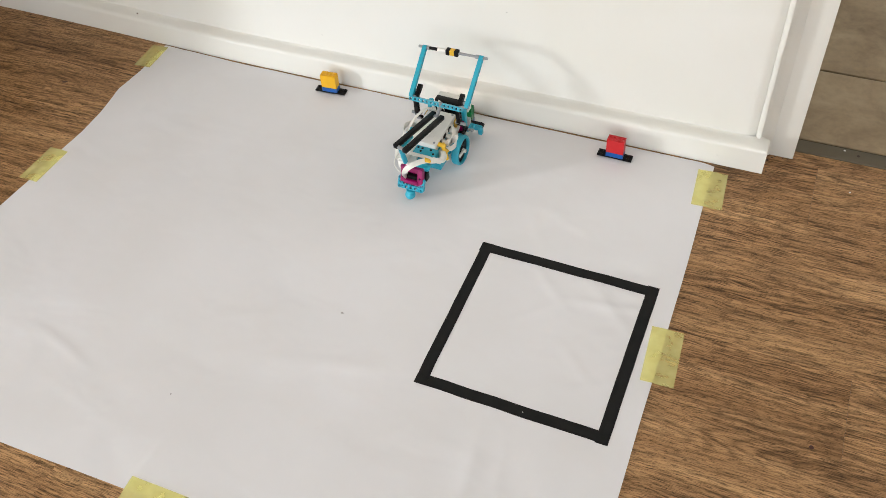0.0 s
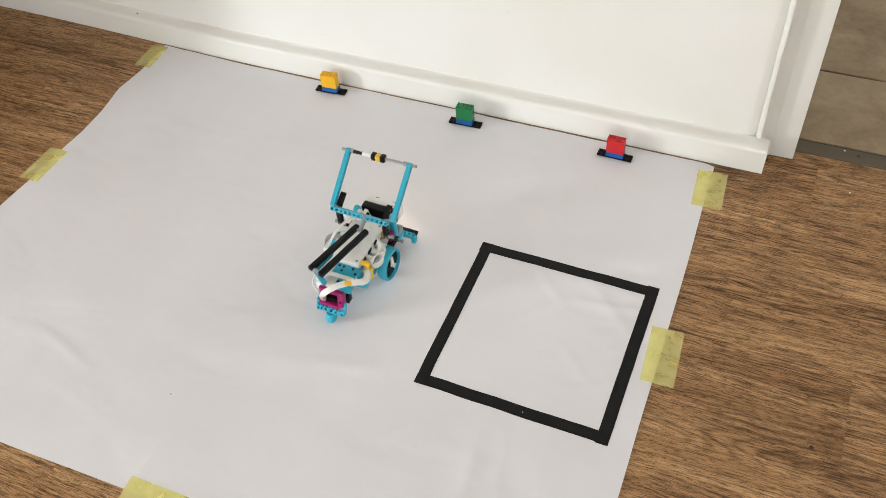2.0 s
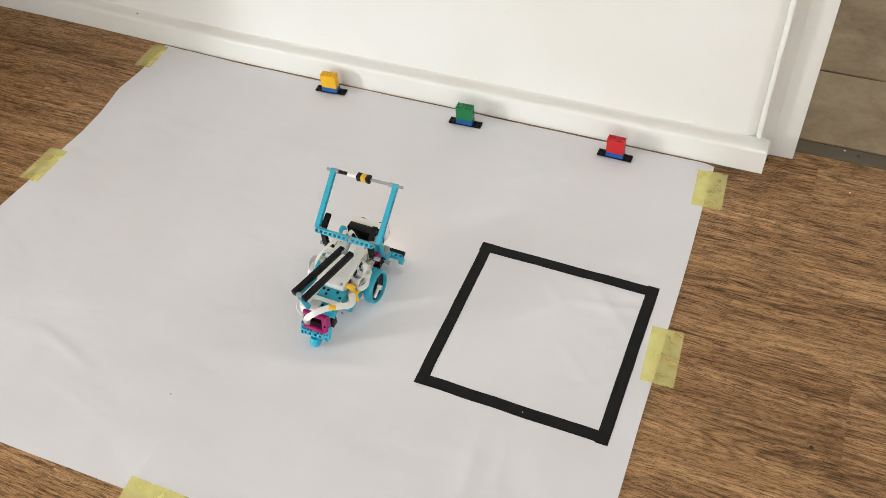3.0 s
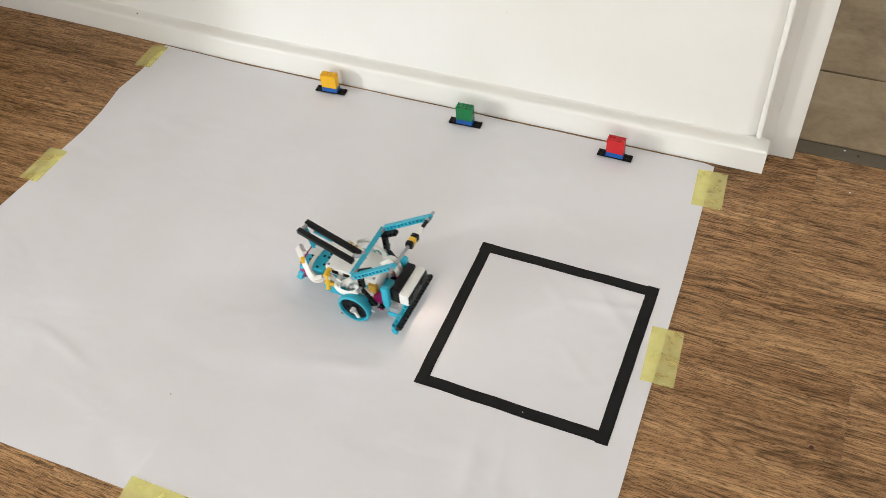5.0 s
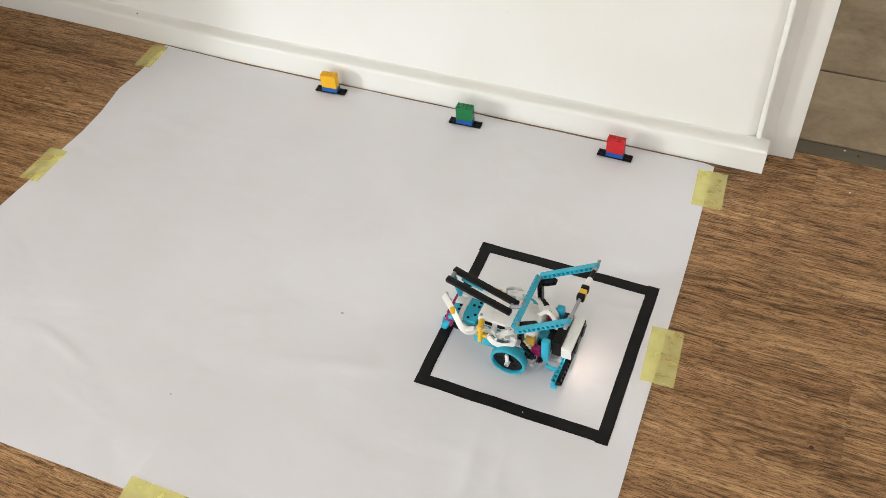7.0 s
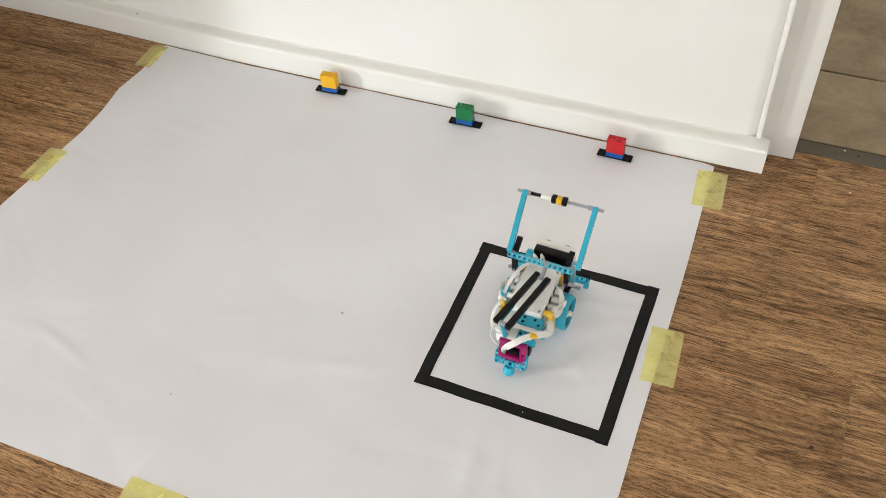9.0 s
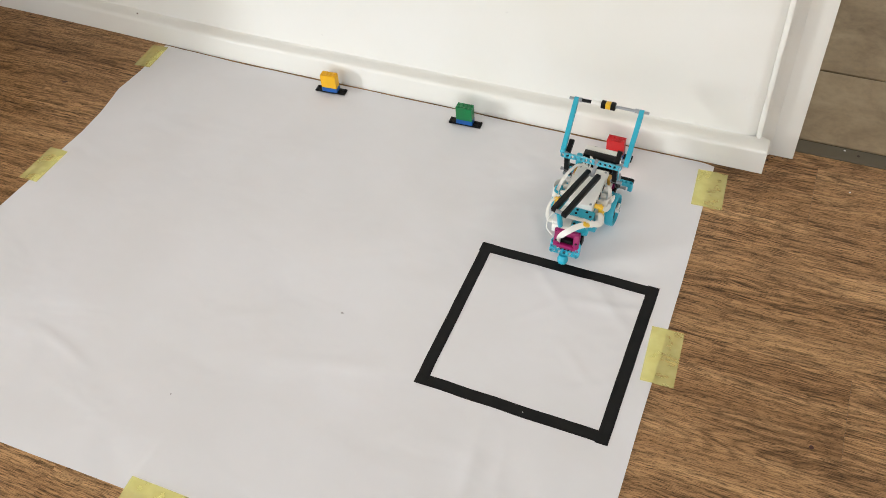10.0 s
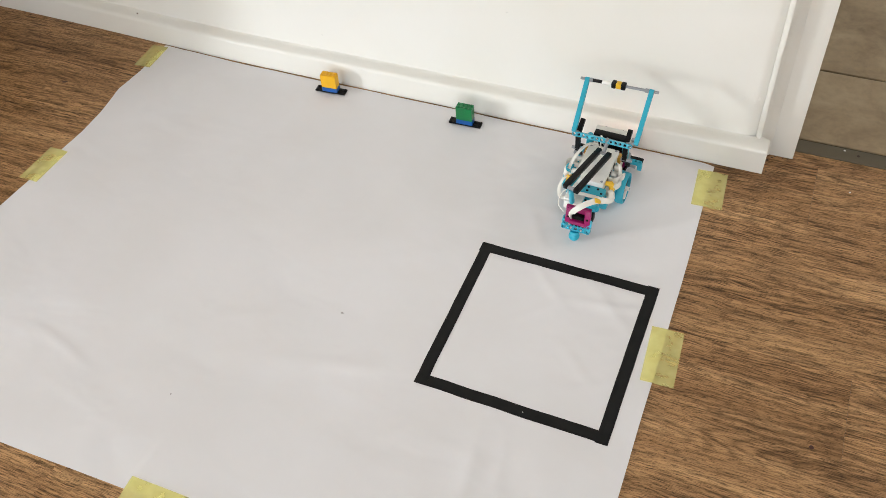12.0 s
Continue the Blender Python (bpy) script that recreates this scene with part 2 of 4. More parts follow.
def add_ribbon(bm, pts, width, thick, side, face=None):
    """A flat cable that runs along a curve."""
    C = spline(pts)
    side = Vector(side)
    last = None
    for i, c in enumerate(C):
        t = (C[min(i + 1, len(C) - 1)] - C[max(i - 1, 0)]).normalized()
        if face:
            nrm = (Vector(face) - t * Vector(face).dot(t)).normalized()
            s = nrm.cross(t)
        else:
            s = (side - t * side.dot(t)).normalized()
            nrm = t.cross(s)
        w, k = width / 2, thick / 2
        ring = [bm.verts.new(c + s * x + nrm * y) for x, y in ((-w, -k * 0.4), (-w * 0.8, -k), (w * 0.8, -k), (w, -k * 0.4), (w, k * 0.4), (w * 0.8, k), (-w * 0.8, k), (-w, k * 0.4))]
        if last:
            for j in range(8):
                bm.faces.new((last[j], last[(j + 1) % 8], ring[(j + 1) % 8], ring[j]))
        else:
            bm.faces.new(ring[::-1])
        last = ring
    bm.faces.new(last)
    return bm


def B():
    return bmesh.new()


def prism(bm, profile, a, b, axis, steps=1, wobble=0.0):
    """A closed profile swept along one axis from a to b, uneven by wobble as hand-painted wood is."""
    rings = []
    for k in range(steps + 1):
        v = a + (b - a) * k / steps
        ring = []
        for i, (p, q) in enumerate(profile):
            if wobble and q > 0.001:
                p += wobble * noise.noise((v * 40, i * 3.1, 1.0))
                q += wobble * noise.noise((v * 34, i * 3.1, 6.0))
            ring.append(bm.verts.new((v, p, q) if axis == "x" else (p, q, v)))
        rings.append(ring)
    n = len(profile)
    for r0, r1 in zip(rings, rings[1:]):
        for j in range(n):
            bm.faces.new((r0[j], r0[(j + 1) % n], r1[(j + 1) % n], r1[j]))
    bm.faces.new(rings[0][::-1])
    bm.faces.new(rings[-1])
    return bm


# ------------------------------------------------------------------ room
def structure(name, bm, mat, label="", smooth=False):
    return tagged(finish(bm, name, mat, None, label, smooth), kind="structure")


FLOOR_Z = -0.003
WALL_Y, CORNER_X = 0.0257, -0.0070


def bend(x):
    """How far the old wall runs back towards its far end."""
    return 0.017 * (1 - math.exp(-(max(0.0, -1.0 - x) / 0.4) ** 2))


bm = B()
plan = [(WEST + (-0.9 - WEST) * k / 60, WALL_Y + bend(WEST + (-0.9 - WEST) * k / 60)) for k in range(61)]
plan += [(CORNER_X - 0.0180, WALL_Y), (CORNER_X - 0.0125, WALL_Y + 0.0007), (CORNER_X - 0.0080, WALL_Y + 0.0022), (CORNER_X - 0.0040, WALL_Y + 0.0044), (CORNER_X - 0.0012, WALL_Y + 0.0060), (CORNER_X, WALL_Y + 0.0075), (CORNER_X, 0.13), (WEST, 0.13)]
prism(bm, plan, FLOOR_Z - 0.02, HIGH, "z")
structure("wall_north", bm, WALL, "white gloss-painted wall with faint brush marks", True)
bm = B()
add_box(bm, CORNER_X + 0.0002, 0.93, 0.016, 0.13, 2.06, HIGH)
add_box(bm, 0.93, EAST, 0.014, 0.13, FLOOR_Z - 0.02, HIGH)
structure("wall_north_beside_doorway", bm, WALL, "white painted wall over and beside the doorway")
bm = B()
add_box(bm, WEST - 0.1, WEST, SOUTH, -3.5, FLOOR_Z, HIGH)
add_box(bm, WEST - 0.1, WEST, -2.9, 0.13, FLOOR_Z, HIGH)
add_box(bm, WEST - 0.1, WEST, -3.5, -2.9, FLOOR_Z, 0.45)
add_box(bm, WEST - 0.1, WEST, -3.5, -2.9, 1.35, HIGH)
structure("wall_west", bm, ROOM, "plain pale wall with an opening for a lamp")
# the gap in this wall is made for the added south fill
bm = B()
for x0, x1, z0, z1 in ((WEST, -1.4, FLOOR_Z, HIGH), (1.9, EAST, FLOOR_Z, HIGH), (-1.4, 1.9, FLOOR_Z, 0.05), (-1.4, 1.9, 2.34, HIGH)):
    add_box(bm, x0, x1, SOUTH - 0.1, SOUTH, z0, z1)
structure("wall_south", bm, ROOM, "plain pale wall with an opening for a lamp")
# unseen wall, added only to block light from the far left corner
bm = B()
add_box(bm, -1.90, -1.765, -0.65, 0.0425, FLOOR_Z, HIGH)
structure("shade_wall", bm, TAN, "unseen brown wall added to shade the far left corner")
# the gap in this wall is made for the added hall fill
bm = B()
for y0, y1, z0, z1 in ((SOUTH, 0.7, FLOOR_Z, HIGH), (1.7, 2.2, FLOOR_Z, HIGH), (0.7, 1.7, FLOOR_Z, 0.8), (0.7, 1.7, 2.0, HIGH)):
    add_box(bm, EAST, EAST + 0.1, y0, y1, z0, z1)
structure("wall_east", bm, ROOM, "plain pale wall with an opening for a lamp")
bm = B()
add_box(bm, -0.7, EAST, 2.2, 2.3, FLOOR_Z, HIGH)
add_box(bm, -0.8, -0.7, 0.13, 2.3, FLOOR_Z, HIGH)
structure("wall_hall", bm, ROOM, "plain pale hall wall")
bm = B()
add_box(bm, WEST, EAST, SOUTH, 2.3, HIGH, HIGH + 0.1)
structure("ceiling", bm, ROOM, "plain white ceiling")

north = bpy.data.objects["wall_north"]
for sx, sz, sr in ((-0.8597, 0.0907, 0.0006), (-0.4676, 0.2200, 0.0011)):
    bm = B()
    y = WALL_Y + bend(sx)
    add_rod(bm, (sx, y + 0.0002, sz), (sx, y - 0.0006, sz), sr, sr * 0.6, 8)
    finish(bm, "fleck", PENCIL, north, "tiny dark fleck")
# hardened runs in the gloss paint beside the corner
for sx, sz, w, h, tilt in ((-0.0405, 0.1359, 0.0019, 0.0034, 14), (-0.0366, 0.1290, 0.0014, 0.0052, 4), (-0.0253, 0.1445, 0.0022, 0.0030, -8), (-0.0213, 0.1669, 0.0016, 0.0026, 10),
                           (-0.0160, 0.1376, 0.0020, 0.0040, 0), (-0.0267, 0.1172, 0.0012, 0.0044, 6), (-0.0335, 0.1440, 0.0013, 0.0030, 10), (-0.0225, 0.1300, 0.0015, 0.0048, -3)):
    bm = B()
    bmesh.ops.create_uvsphere(bm, u_segments=10, v_segments=8, radius=1.0, matrix=Matrix.Translation((sx, WALL_Y, sz)) @ pose(0, 0, 0, 0, tilt, 0) @ Matrix.Diagonal((w, 0.00028, h, 1)))
    finish(bm, "paint_run", WALL, north, "raised run of white paint")

# skirting with a rounded top edge; it turns the corner in a mitre
bm = B()
prof = [(0.0, FLOOR_Z), (0.0257, FLOOR_Z), (0.0257, 0.0410), (0.0254, 0.0436), (0.0244, 0.0462), (0.0225, 0.0483), (0.0195, 0.0499), (0.0155, 0.0510), (0.0105, 0.0519), (0.0060, 0.0527), (0.0022, 0.0537), (0.0, 0.0556)]
rings = []
for k in range(422):
    x = WEST + (CORNER_X - WEST) * k / 420
    ring = []
    for i, (d, z) in enumerate(prof):
        if 1 < i < len(prof) - 1:
            d += 0.0006 * noise.noise((min(x, CORNER_X) * 40, i * 3.1, 1.0))
            z += 0.0006 * noise.noise((min(x, CORNER_X) * 34, i * 3.1, 6.0))
        if k < 420:
            ring.append(bm.verts.new((x, WALL_Y + bend(x) - d, z)))
        else:
            ring.append(bm.verts.new((CORNER_X + d, WALL_Y - d if k == 420 else 0.0345, z)))
    rings.append(ring)
for r0, r1 in zip(rings, rings[1:]):
    for j in range(len(prof)):
        i = (j + 1) % len(prof)
        bm.faces.new((r0[j], r0[i], r1[i], r1[j]))
bm.faces.new(rings[0][::-1])
bm.faces.new(rings[-1])
skirt = structure("baseboard", bm, TRIM, "white gloss-painted baseboard with a rounded top and mitred corner", True)
bm = B()
add_rod(bm, (-1.3189, 0.0222, 0.0520), (-1.3189, 0.0222, 0.0538), 0.0016, 0.0010, 8)
finish(bm, "fleck", DARK, skirt, "tiny dark fleck")
for sx, sz in ((-0.0636, 0.0168), (-0.0019, 0.0346)):
    bm = B()
    add_rod(bm, (sx, 0.0004, sz), (sx, -0.0005, sz), 0.0022, 0.0016, 12)
    finish(bm, "filled_nail_hole", TRIM, skirt, "painted-over nail head")
# rounded corner bead, shallow cove and set-back door lining
bm = B()
prof = [(-0.0072, 0.0325), (-0.0070, 0.0296), (-0.0058, 0.0272), (-0.0038, 0.0256), (-0.0010, 0.0250), (0.0012, 0.0252), (0.0026, 0.0268), (0.0033, 0.0300), (0.0042, 0.0345), (0.0070, 0.0400),
        (0.0110, 0.0445), (0.0160, 0.0485), (0.0200, 0.0522), (0.0226, 0.0546), (0.0226, 0.0549), (-0.0066, 0.0549)]
prism(bm, prof, FLOOR_Z, 2.06, "z", 260, 0.0006)
structure("trim_corner_bead", bm, TRIM, "white painted rounded corner moulding", True)
bm = B()
add_box(bm, CORNER_X + 0.0004, 0.064, 0.055, 0.20, FLOOR_Z, 2.058, 0.0012)
structure("door_lining", bm, TRIM, "white painted door lining", True)
bm = B()
add_box(bm, 0.064, 0.93, 0.0785, 0.1105, FLOOR_Z - 0.004, 0.0, 0.0012)
strip = structure("threshold", bm, STRIP, "dull brown metal threshold strip with screws", True)
for sx in (0.1714, 0.33, 0.52, 0.71):
    bm = B()
    add_rod(bm, (0, 0, 0), (0, 0, 0.0008), 0.0028, 0.0022, 12)
    o = finish(bm, "screw", DARK, strip)
    o.location = (sx, 0.096, 0.0)
bm = B()
add_rod(bm, (0, 0, 0), (0, 0, 0.0012), 0.0022, 0.001, 7)
o = tagged(finish(bm, "crumb", PALE), "tiny pale crumb lying on the metal threshold", "crumb", "crumbs on the floor")
o.location = (0.1474, 0.1038, 0.0)
bm = B()
add_rod(bm, (0, 0, 0), (0, 0, 0.0012), 0.0018, 0.001, 6)
o = tagged(finish(bm, "crumb", PALE), "tiny pale crumb lying on the wooden floor", "crumb", "crumbs on the floor")
o.location = (0.1675, 0.0008, FLOOR_Z)
for cx, cy, r in ((0.0225, 0.0394, 0.0016), (0.0339, 0.0520, 0.0012), (0.0470, 0.0522, 0.0014), (0.0245, 0.0090, 0.0013), (0.0560, 0.0505, 0.0010), (0.0290, 0.0480, 0.0011)):
    bm = B()
    bmesh.ops.create_icosphere(bm, subdivisions=1, radius=r, matrix=Matrix.Diagonal((1.5, 1.0, 0.7, 1)))
    o = tagged(finish(bm, "crumb", DARK), "dark brown crumb of dirt on the floor by the door lining", "crumb", "crumbs on the floor")
    o.location = (cx, cy, FLOOR_Z + r * 0.6)


# ------------------------------------------------------------------ paper, tapes
# soft folds: start, end, height and width in millimetres
FOLDS = [((-0.310, -0.478), (-0.224, -0.389), 1.3, 8), ((-0.224, -0.389), (-0.095, -0.372), 1.6, 8), ((-0.298, -0.330), (-0.206, -0.419), 1.3, 9), ((-0.2245, -0.318), (-0.078, -0.448), 1.9, 11),
         ((-0.274, -0.636), (-0.252, -0.790), 2.2, 12), ((-0.234, -0.646), (-0.210, -0.765), 1.2, 8), ((-0.640, -0.660), (-0.400, -0.596), 1.0, 14), ((-0.765, -0.711), (-0.600, -0.606), 0.5, 14),
         ((-0.690, -0.800), (-0.702, -0.922), 1.2, 5), ((-1.023, -0.721), (-0.863, -0.769), 1.0, 8), ((-0.095, -0.370), (-0.066, -0.466), 1.3, 7), ((-0.638, -0.458), (-0.430, -0.345), 0.8, 15),
         ((-0.344, -0.205), (-0.292, -0.300), 1.2, 10), ((-0.320, -0.205), (-0.220, -0.250), 1.0, 9), ((-0.964, -0.794), (-0.769, -0.840), 0.7, 9), ((-0.2115, -0.470), (-0.110, -0.560), 1.4, 9),
         ((-0.180, -0.560), (-0.090, -0.500), 1.1, 9), ((-0.345, -0.650), (-0.420, -0.760), 0.8, 9), ((-0.170, -0.680), (-0.120, -0.840), 1.2, 12)]


def sheet_h(x, y):
    """Gentle waves of the unrolled paper, with folds and small creases."""
    a = noise.noise((x * 3.1 + 4.0, y * 3.7, 0.3)) * 0.0009
    c = noise.noise((x * 9 - 6 * y, y * 8 + 3 * x + 5, 5.0)) * 0.0006 + noise.noise((x * 22 + 9 * y, y * 17, 8.0)) * 0.00022
    near = min(1.0, max(0.0, (x + 0.95) / 0.5 - y * 0.9))
    r = 1 - abs(noise.noise((x * 6.0 + 1.5 * y, y * 7.5 - 2.0 * x, 2.1)))
    b = max(0.0, r - 0.80) ** 1.4 * 0.004 * near
    h = 0.0
    for (ax, ay), (bx, by), high, wide in FOLDS:
        ux, uy = bx - ax, by - ay
        n2 = ux * ux + uy * uy
        t = ((x - ax) * ux + (y - ay) * uy) / n2
        if -0.3 < t < 1.3:
            d = ((x - ax) * uy - (y - ay) * ux) / math.sqrt(n2) + 0.006 * noise.noise((t * 2.5, ax * 31, 3.0))
            q = d / (wide * 0.001)
            if abs(q) < 3:
                h += high * 0.001 * math.exp(-q * q) * max(0.0, 1 - (2 * t - 1) ** 2 * 0.6) ** 2
    return a + b + c + h - 0.0012


X0, X1, Y0, Y1 = -1.2525, -0.0585, -0.9185, -0.0036


def edge(x, y):
    """The sheet's slightly uneven outline."""
    u, v = (x - X0) / (X1 - X0), (y - Y0) / (Y1 - Y0)
    left = float(np.interp(-y, (0.0, 0.092, 0.161, 0.198, 0.236, 0.298, 0.352, 0.435, 0.522, 0.92), (0.0029, 0.0029, -0.006, -0.0006, 0.0035, 0.0039, -0.0011, -0.0042, -0.0123, -0.0183)))
    right = 0.0015 * noise.noise((y * 5, 9.0, 0.0)) - 0.004 * max(0.0, 1 + y / 0.3)
    far = -0.0022 + bend(x) + 0.0030 * max(0.0, (-x - 1.1) / 0.15) + 0.0035 * noise.noise((x * 6.0, 4.0, 0.0)) - 0.004 * max(0.0, (x + 0.09) / 0.03) ** 2
    near = 0.0015 * noise.noise((x * 5, 7.0, 0.0))
    return x + left * max(0, 1 - u * 4) + right * max(0, u * 4 - 3), y + far * max(0, v * 6 - 5) + near * max(0, 1 - v * 6)


def paper_sheet():
    nx, ny = 240, 184
    bm = B()
    rows = []
    for j in range(ny + 1):
        row = []
        for i in range(nx + 1):
            x, y = X0 + (X1 - X0) * i / nx, Y0 + (Y1 - Y0) * j / ny
            x, y = edge(x, y)
            row.append(bm.verts.new((x, y, max(FLOOR_Z + 0.0006, sheet_h(x, y)))))
        rows.append(row)
    for j in range(ny):
        for i in range(nx):
            bm.faces.new((rows[j][i], rows[j][i + 1], rows[j + 1][i + 1], rows[j + 1][i]))
    rim = [rows[0][i] for i in range(nx + 1)] + [rows[j][nx] for j in range(1, ny + 1)] + [rows[ny][i] for i in range(nx - 1, -1, -1)] + [rows[j][0] for j in range(ny - 1, 0, -1)]
    low = [bm.verts.new((v.co.x, v.co.y, v.co.z - 0.0004)) for v in rim]
    for k in range(len(rim)):
        q = (k + 1) % len(rim)
        bm.faces.new((rim[k], low[k], low[q], rim[q]))
    ob = finish(bm, "paper_sheet", PAPER, smooth=True)
    return tagged(ob, "large creased white paper sheet taped flat to the floor", "paper")


sheet = paper_sheet()
for (mx, my, mr) in ((-0.552, -0.5337, 0.0016), (-0.549, -0.5345, 0.0009), (-0.7293, -0.7612, 0.0012)):
    bm = B()
    z = sheet_h(mx, my)
    add_rod(bm, (mx, my, z), (mx, my, z + 0.00035), mr, mr * 0.7, 8)
    finish(bm, "pencil_speck", PENCIL, sheet)


def strip_mesh(a, b, width, lift, thick, n=60, wob=0.0, low=None):
    """A length of tape that follows what it is stuck to."""
    a, b = Vector((*a, 0)), Vector((*b, 0))
    d = (b - a).normalized()
    s = Vector((-d.y, d.x, 0))
    bm = B()
    last = None
    cols = 8
    for i in range(n + 1):
        c = a + (b - a) * i / n + s * wob * noise.noise((i * 0.06, a.x * 9, a.y * 9))
        top, bot = [], []
        for k in range(cols + 1):
            p = c + s * width * (k / cols - 0.5)
            off = max(X0 - 0.010 - p.x, p.x - X1 - 0.003, Y0 - 0.003 - p.y, 0.0)
            f = min(1.0, off / 0.006)
            z = max(FLOOR_Z + 0.0006, sheet_h(p.x, p.y)) * (1 - f) + (FLOOR_Z + 0.0002) * f + lift
            top.append(bm.verts.new((p.x, p.y, z + thick)))
            bot.append(bm.verts.new((p.x, p.y, z)))
        ring = top + bot[::-1]
        m = len(ring)
        if last:
            for j in range(m):
                bm.faces.new((last[j], last[(j + 1) % m], ring[(j + 1) % m], ring[j]))
        else:
            bm.faces.new(ring[::-1])
        last = ring
    bm.faces.new(last)
    return bm


def tape_square():
    root = tagged(new("tape_square"), "square outlined in matte black tape stuck on the paper", "tape outline")
    TW = 0.0188
    x0, x1, y0, y1 = -0.3908, -0.0904, -0.6182, -0.3174
    h = TW / 2
    for a, b, lift in (((x0 - 0.0006, y1 + 0.0012 - h), (x1 + 0.0012, y1 - 0.0026 - h), 0.00012), ((x1 - h + 0.0016, y1 - 0.001), (x1 - h - 0.0012, y0 - 0.0028), 0.00030),
                       ((x1 - 0.0016, y0 - 0.0018 + h), (x0 - 0.0002, y0 + 0.0030 + h), 0.00012), ((x0 + h, y0 + 0.0028), (x0 + 0.0010 + h, y1 + 0.0016), 0.00030)):
        ob = finish(strip_mesh(a, b, TW, lift, 0.00016, 90, 0.0012), "tape_strip", BTAPE, root, smooth=True)
    return root


square = tape_square()
bm = B()
add_rod(bm, (-0.2204, -0.6102, 0.0002), (-0.2204, -0.6102, 0.0014), 0.0006, 0.0004, 8)
finish(bm, "lint_speck", PALE, square, "pale speck of lint")


def yellow_tape(cx, cy, w, l, turn, label):
    """A torn piece of pale yellow masking tape, half on the paper and half on the floor."""
    t = radians(turn)
    d = Vector((-math.sin(t), math.cos(t), 0)) * l / 2
    bm = strip_mesh((cx - d.x, cy - d.y), (cx + d.x, cy + d.y), w, 0.0006, 0.00012, 40)
    ob = finish(bm, "masking_tape", TAPE, smooth=True)
    return tagged(ob, label, "tape", "masking tape round the paper")


EDGE_TAPE = "translucent yellow masking tape holding the paper edge to the floor"
CORNER_TAPE = "translucent yellow masking tape on a corner of the paper"
yellow_tape(-1.2575, -0.0420, 0.0400, 0.074, 1.0, CORNER_TAPE)
yellow_tape(-1.2600, -0.4020, 0.0430, 0.0905, -2.2, EDGE_TAPE)
yellow_tape(-0.0590, -0.0690, 0.0520, 0.0910, 3.5, CORNER_TAPE)
yellow_tape(-0.0548, -0.4455, 0.0495, 0.1030, 3.2, EDGE_TAPE)
yellow_tape(-0.6560, -0.9185, 0.0430, 0.0950, 90.0, EDGE_TAPE)


# ------------------------------------------------------------------ brick stacks
def brick(bm, nx, ny, z0, z1, studs=True):
    add_box(bm, -nx * 4 + 0.1, nx * 4 - 0.1, -ny * 4 + 0.1, ny * 4 - 0.1, z0, z1, 0.08, segments=1)
    if studs:
        for i in range(nx):
            for j in range(ny):
                x, y = (i - nx / 2 + 0.5) * 8, (j - ny / 2 + 0.5) * 8
                add_rod(bm, (x, y, z1 - 0.1), (x, y, z1 + 1.7), 2.4, n=14)
    return bm


def brick_stack(x, y, turn, mat, colour):
    root = tagged(new("brick_stack"), f"stacked {colour} toy bricks on a blue brick and black base plate", "toy bricks", "coloured brick stacks by the wall")
    root.matrix_world = pose(x, y, 0.0003, 0, 0, turn)
    bm = B()
    brick(bm, 8, 2, 0.0, 3.2, False)
    for i in range(8):
        if i in (0, 1, 6, 7):
            for j in (-4, 4):
                xx = (i - 3.5) * 8
                add_rod(bm, (xx, j, 3.1), (xx, j, 4.9), 2.4)
    part("base_plate", bm, BLACK, root, "black perforated base plate")
    part("lower_brick", brick(B(), 4, 2, 3.25, 12.8, False), BRICK_BLUE, root, "blue brick")
    part("middle_brick", brick(B(), 4, 2, 12.85, 22.4, False), mat, root)
    part("middle_brick", brick(B(), 4, 2, 22.45, 32.0, False), mat, root)
    part("top_brick", brick(B(), 4, 2, 32.05, 41.6), mat, root)
    return root


brick_stack(-0.8255, -0.0300, 4.0, BRICK_YELLOW, "yellow")
brick_stack(-0.5306, -0.0390, 2.0, BRICK_GREEN, "green")
brick_stack(-0.2370, -0.0395, -1.0, BRICK_RED, "red")


# ------------------------------------------------------------------ robot
ARM_FOOT = {-1: Vector((-50.5, 14, 118)), 1: Vector((56.5, 16, 119))}
ARM_TIP = {-1: Vector((-56, 92, 166.5)), 1: Vector((56, 88.5, 173))}


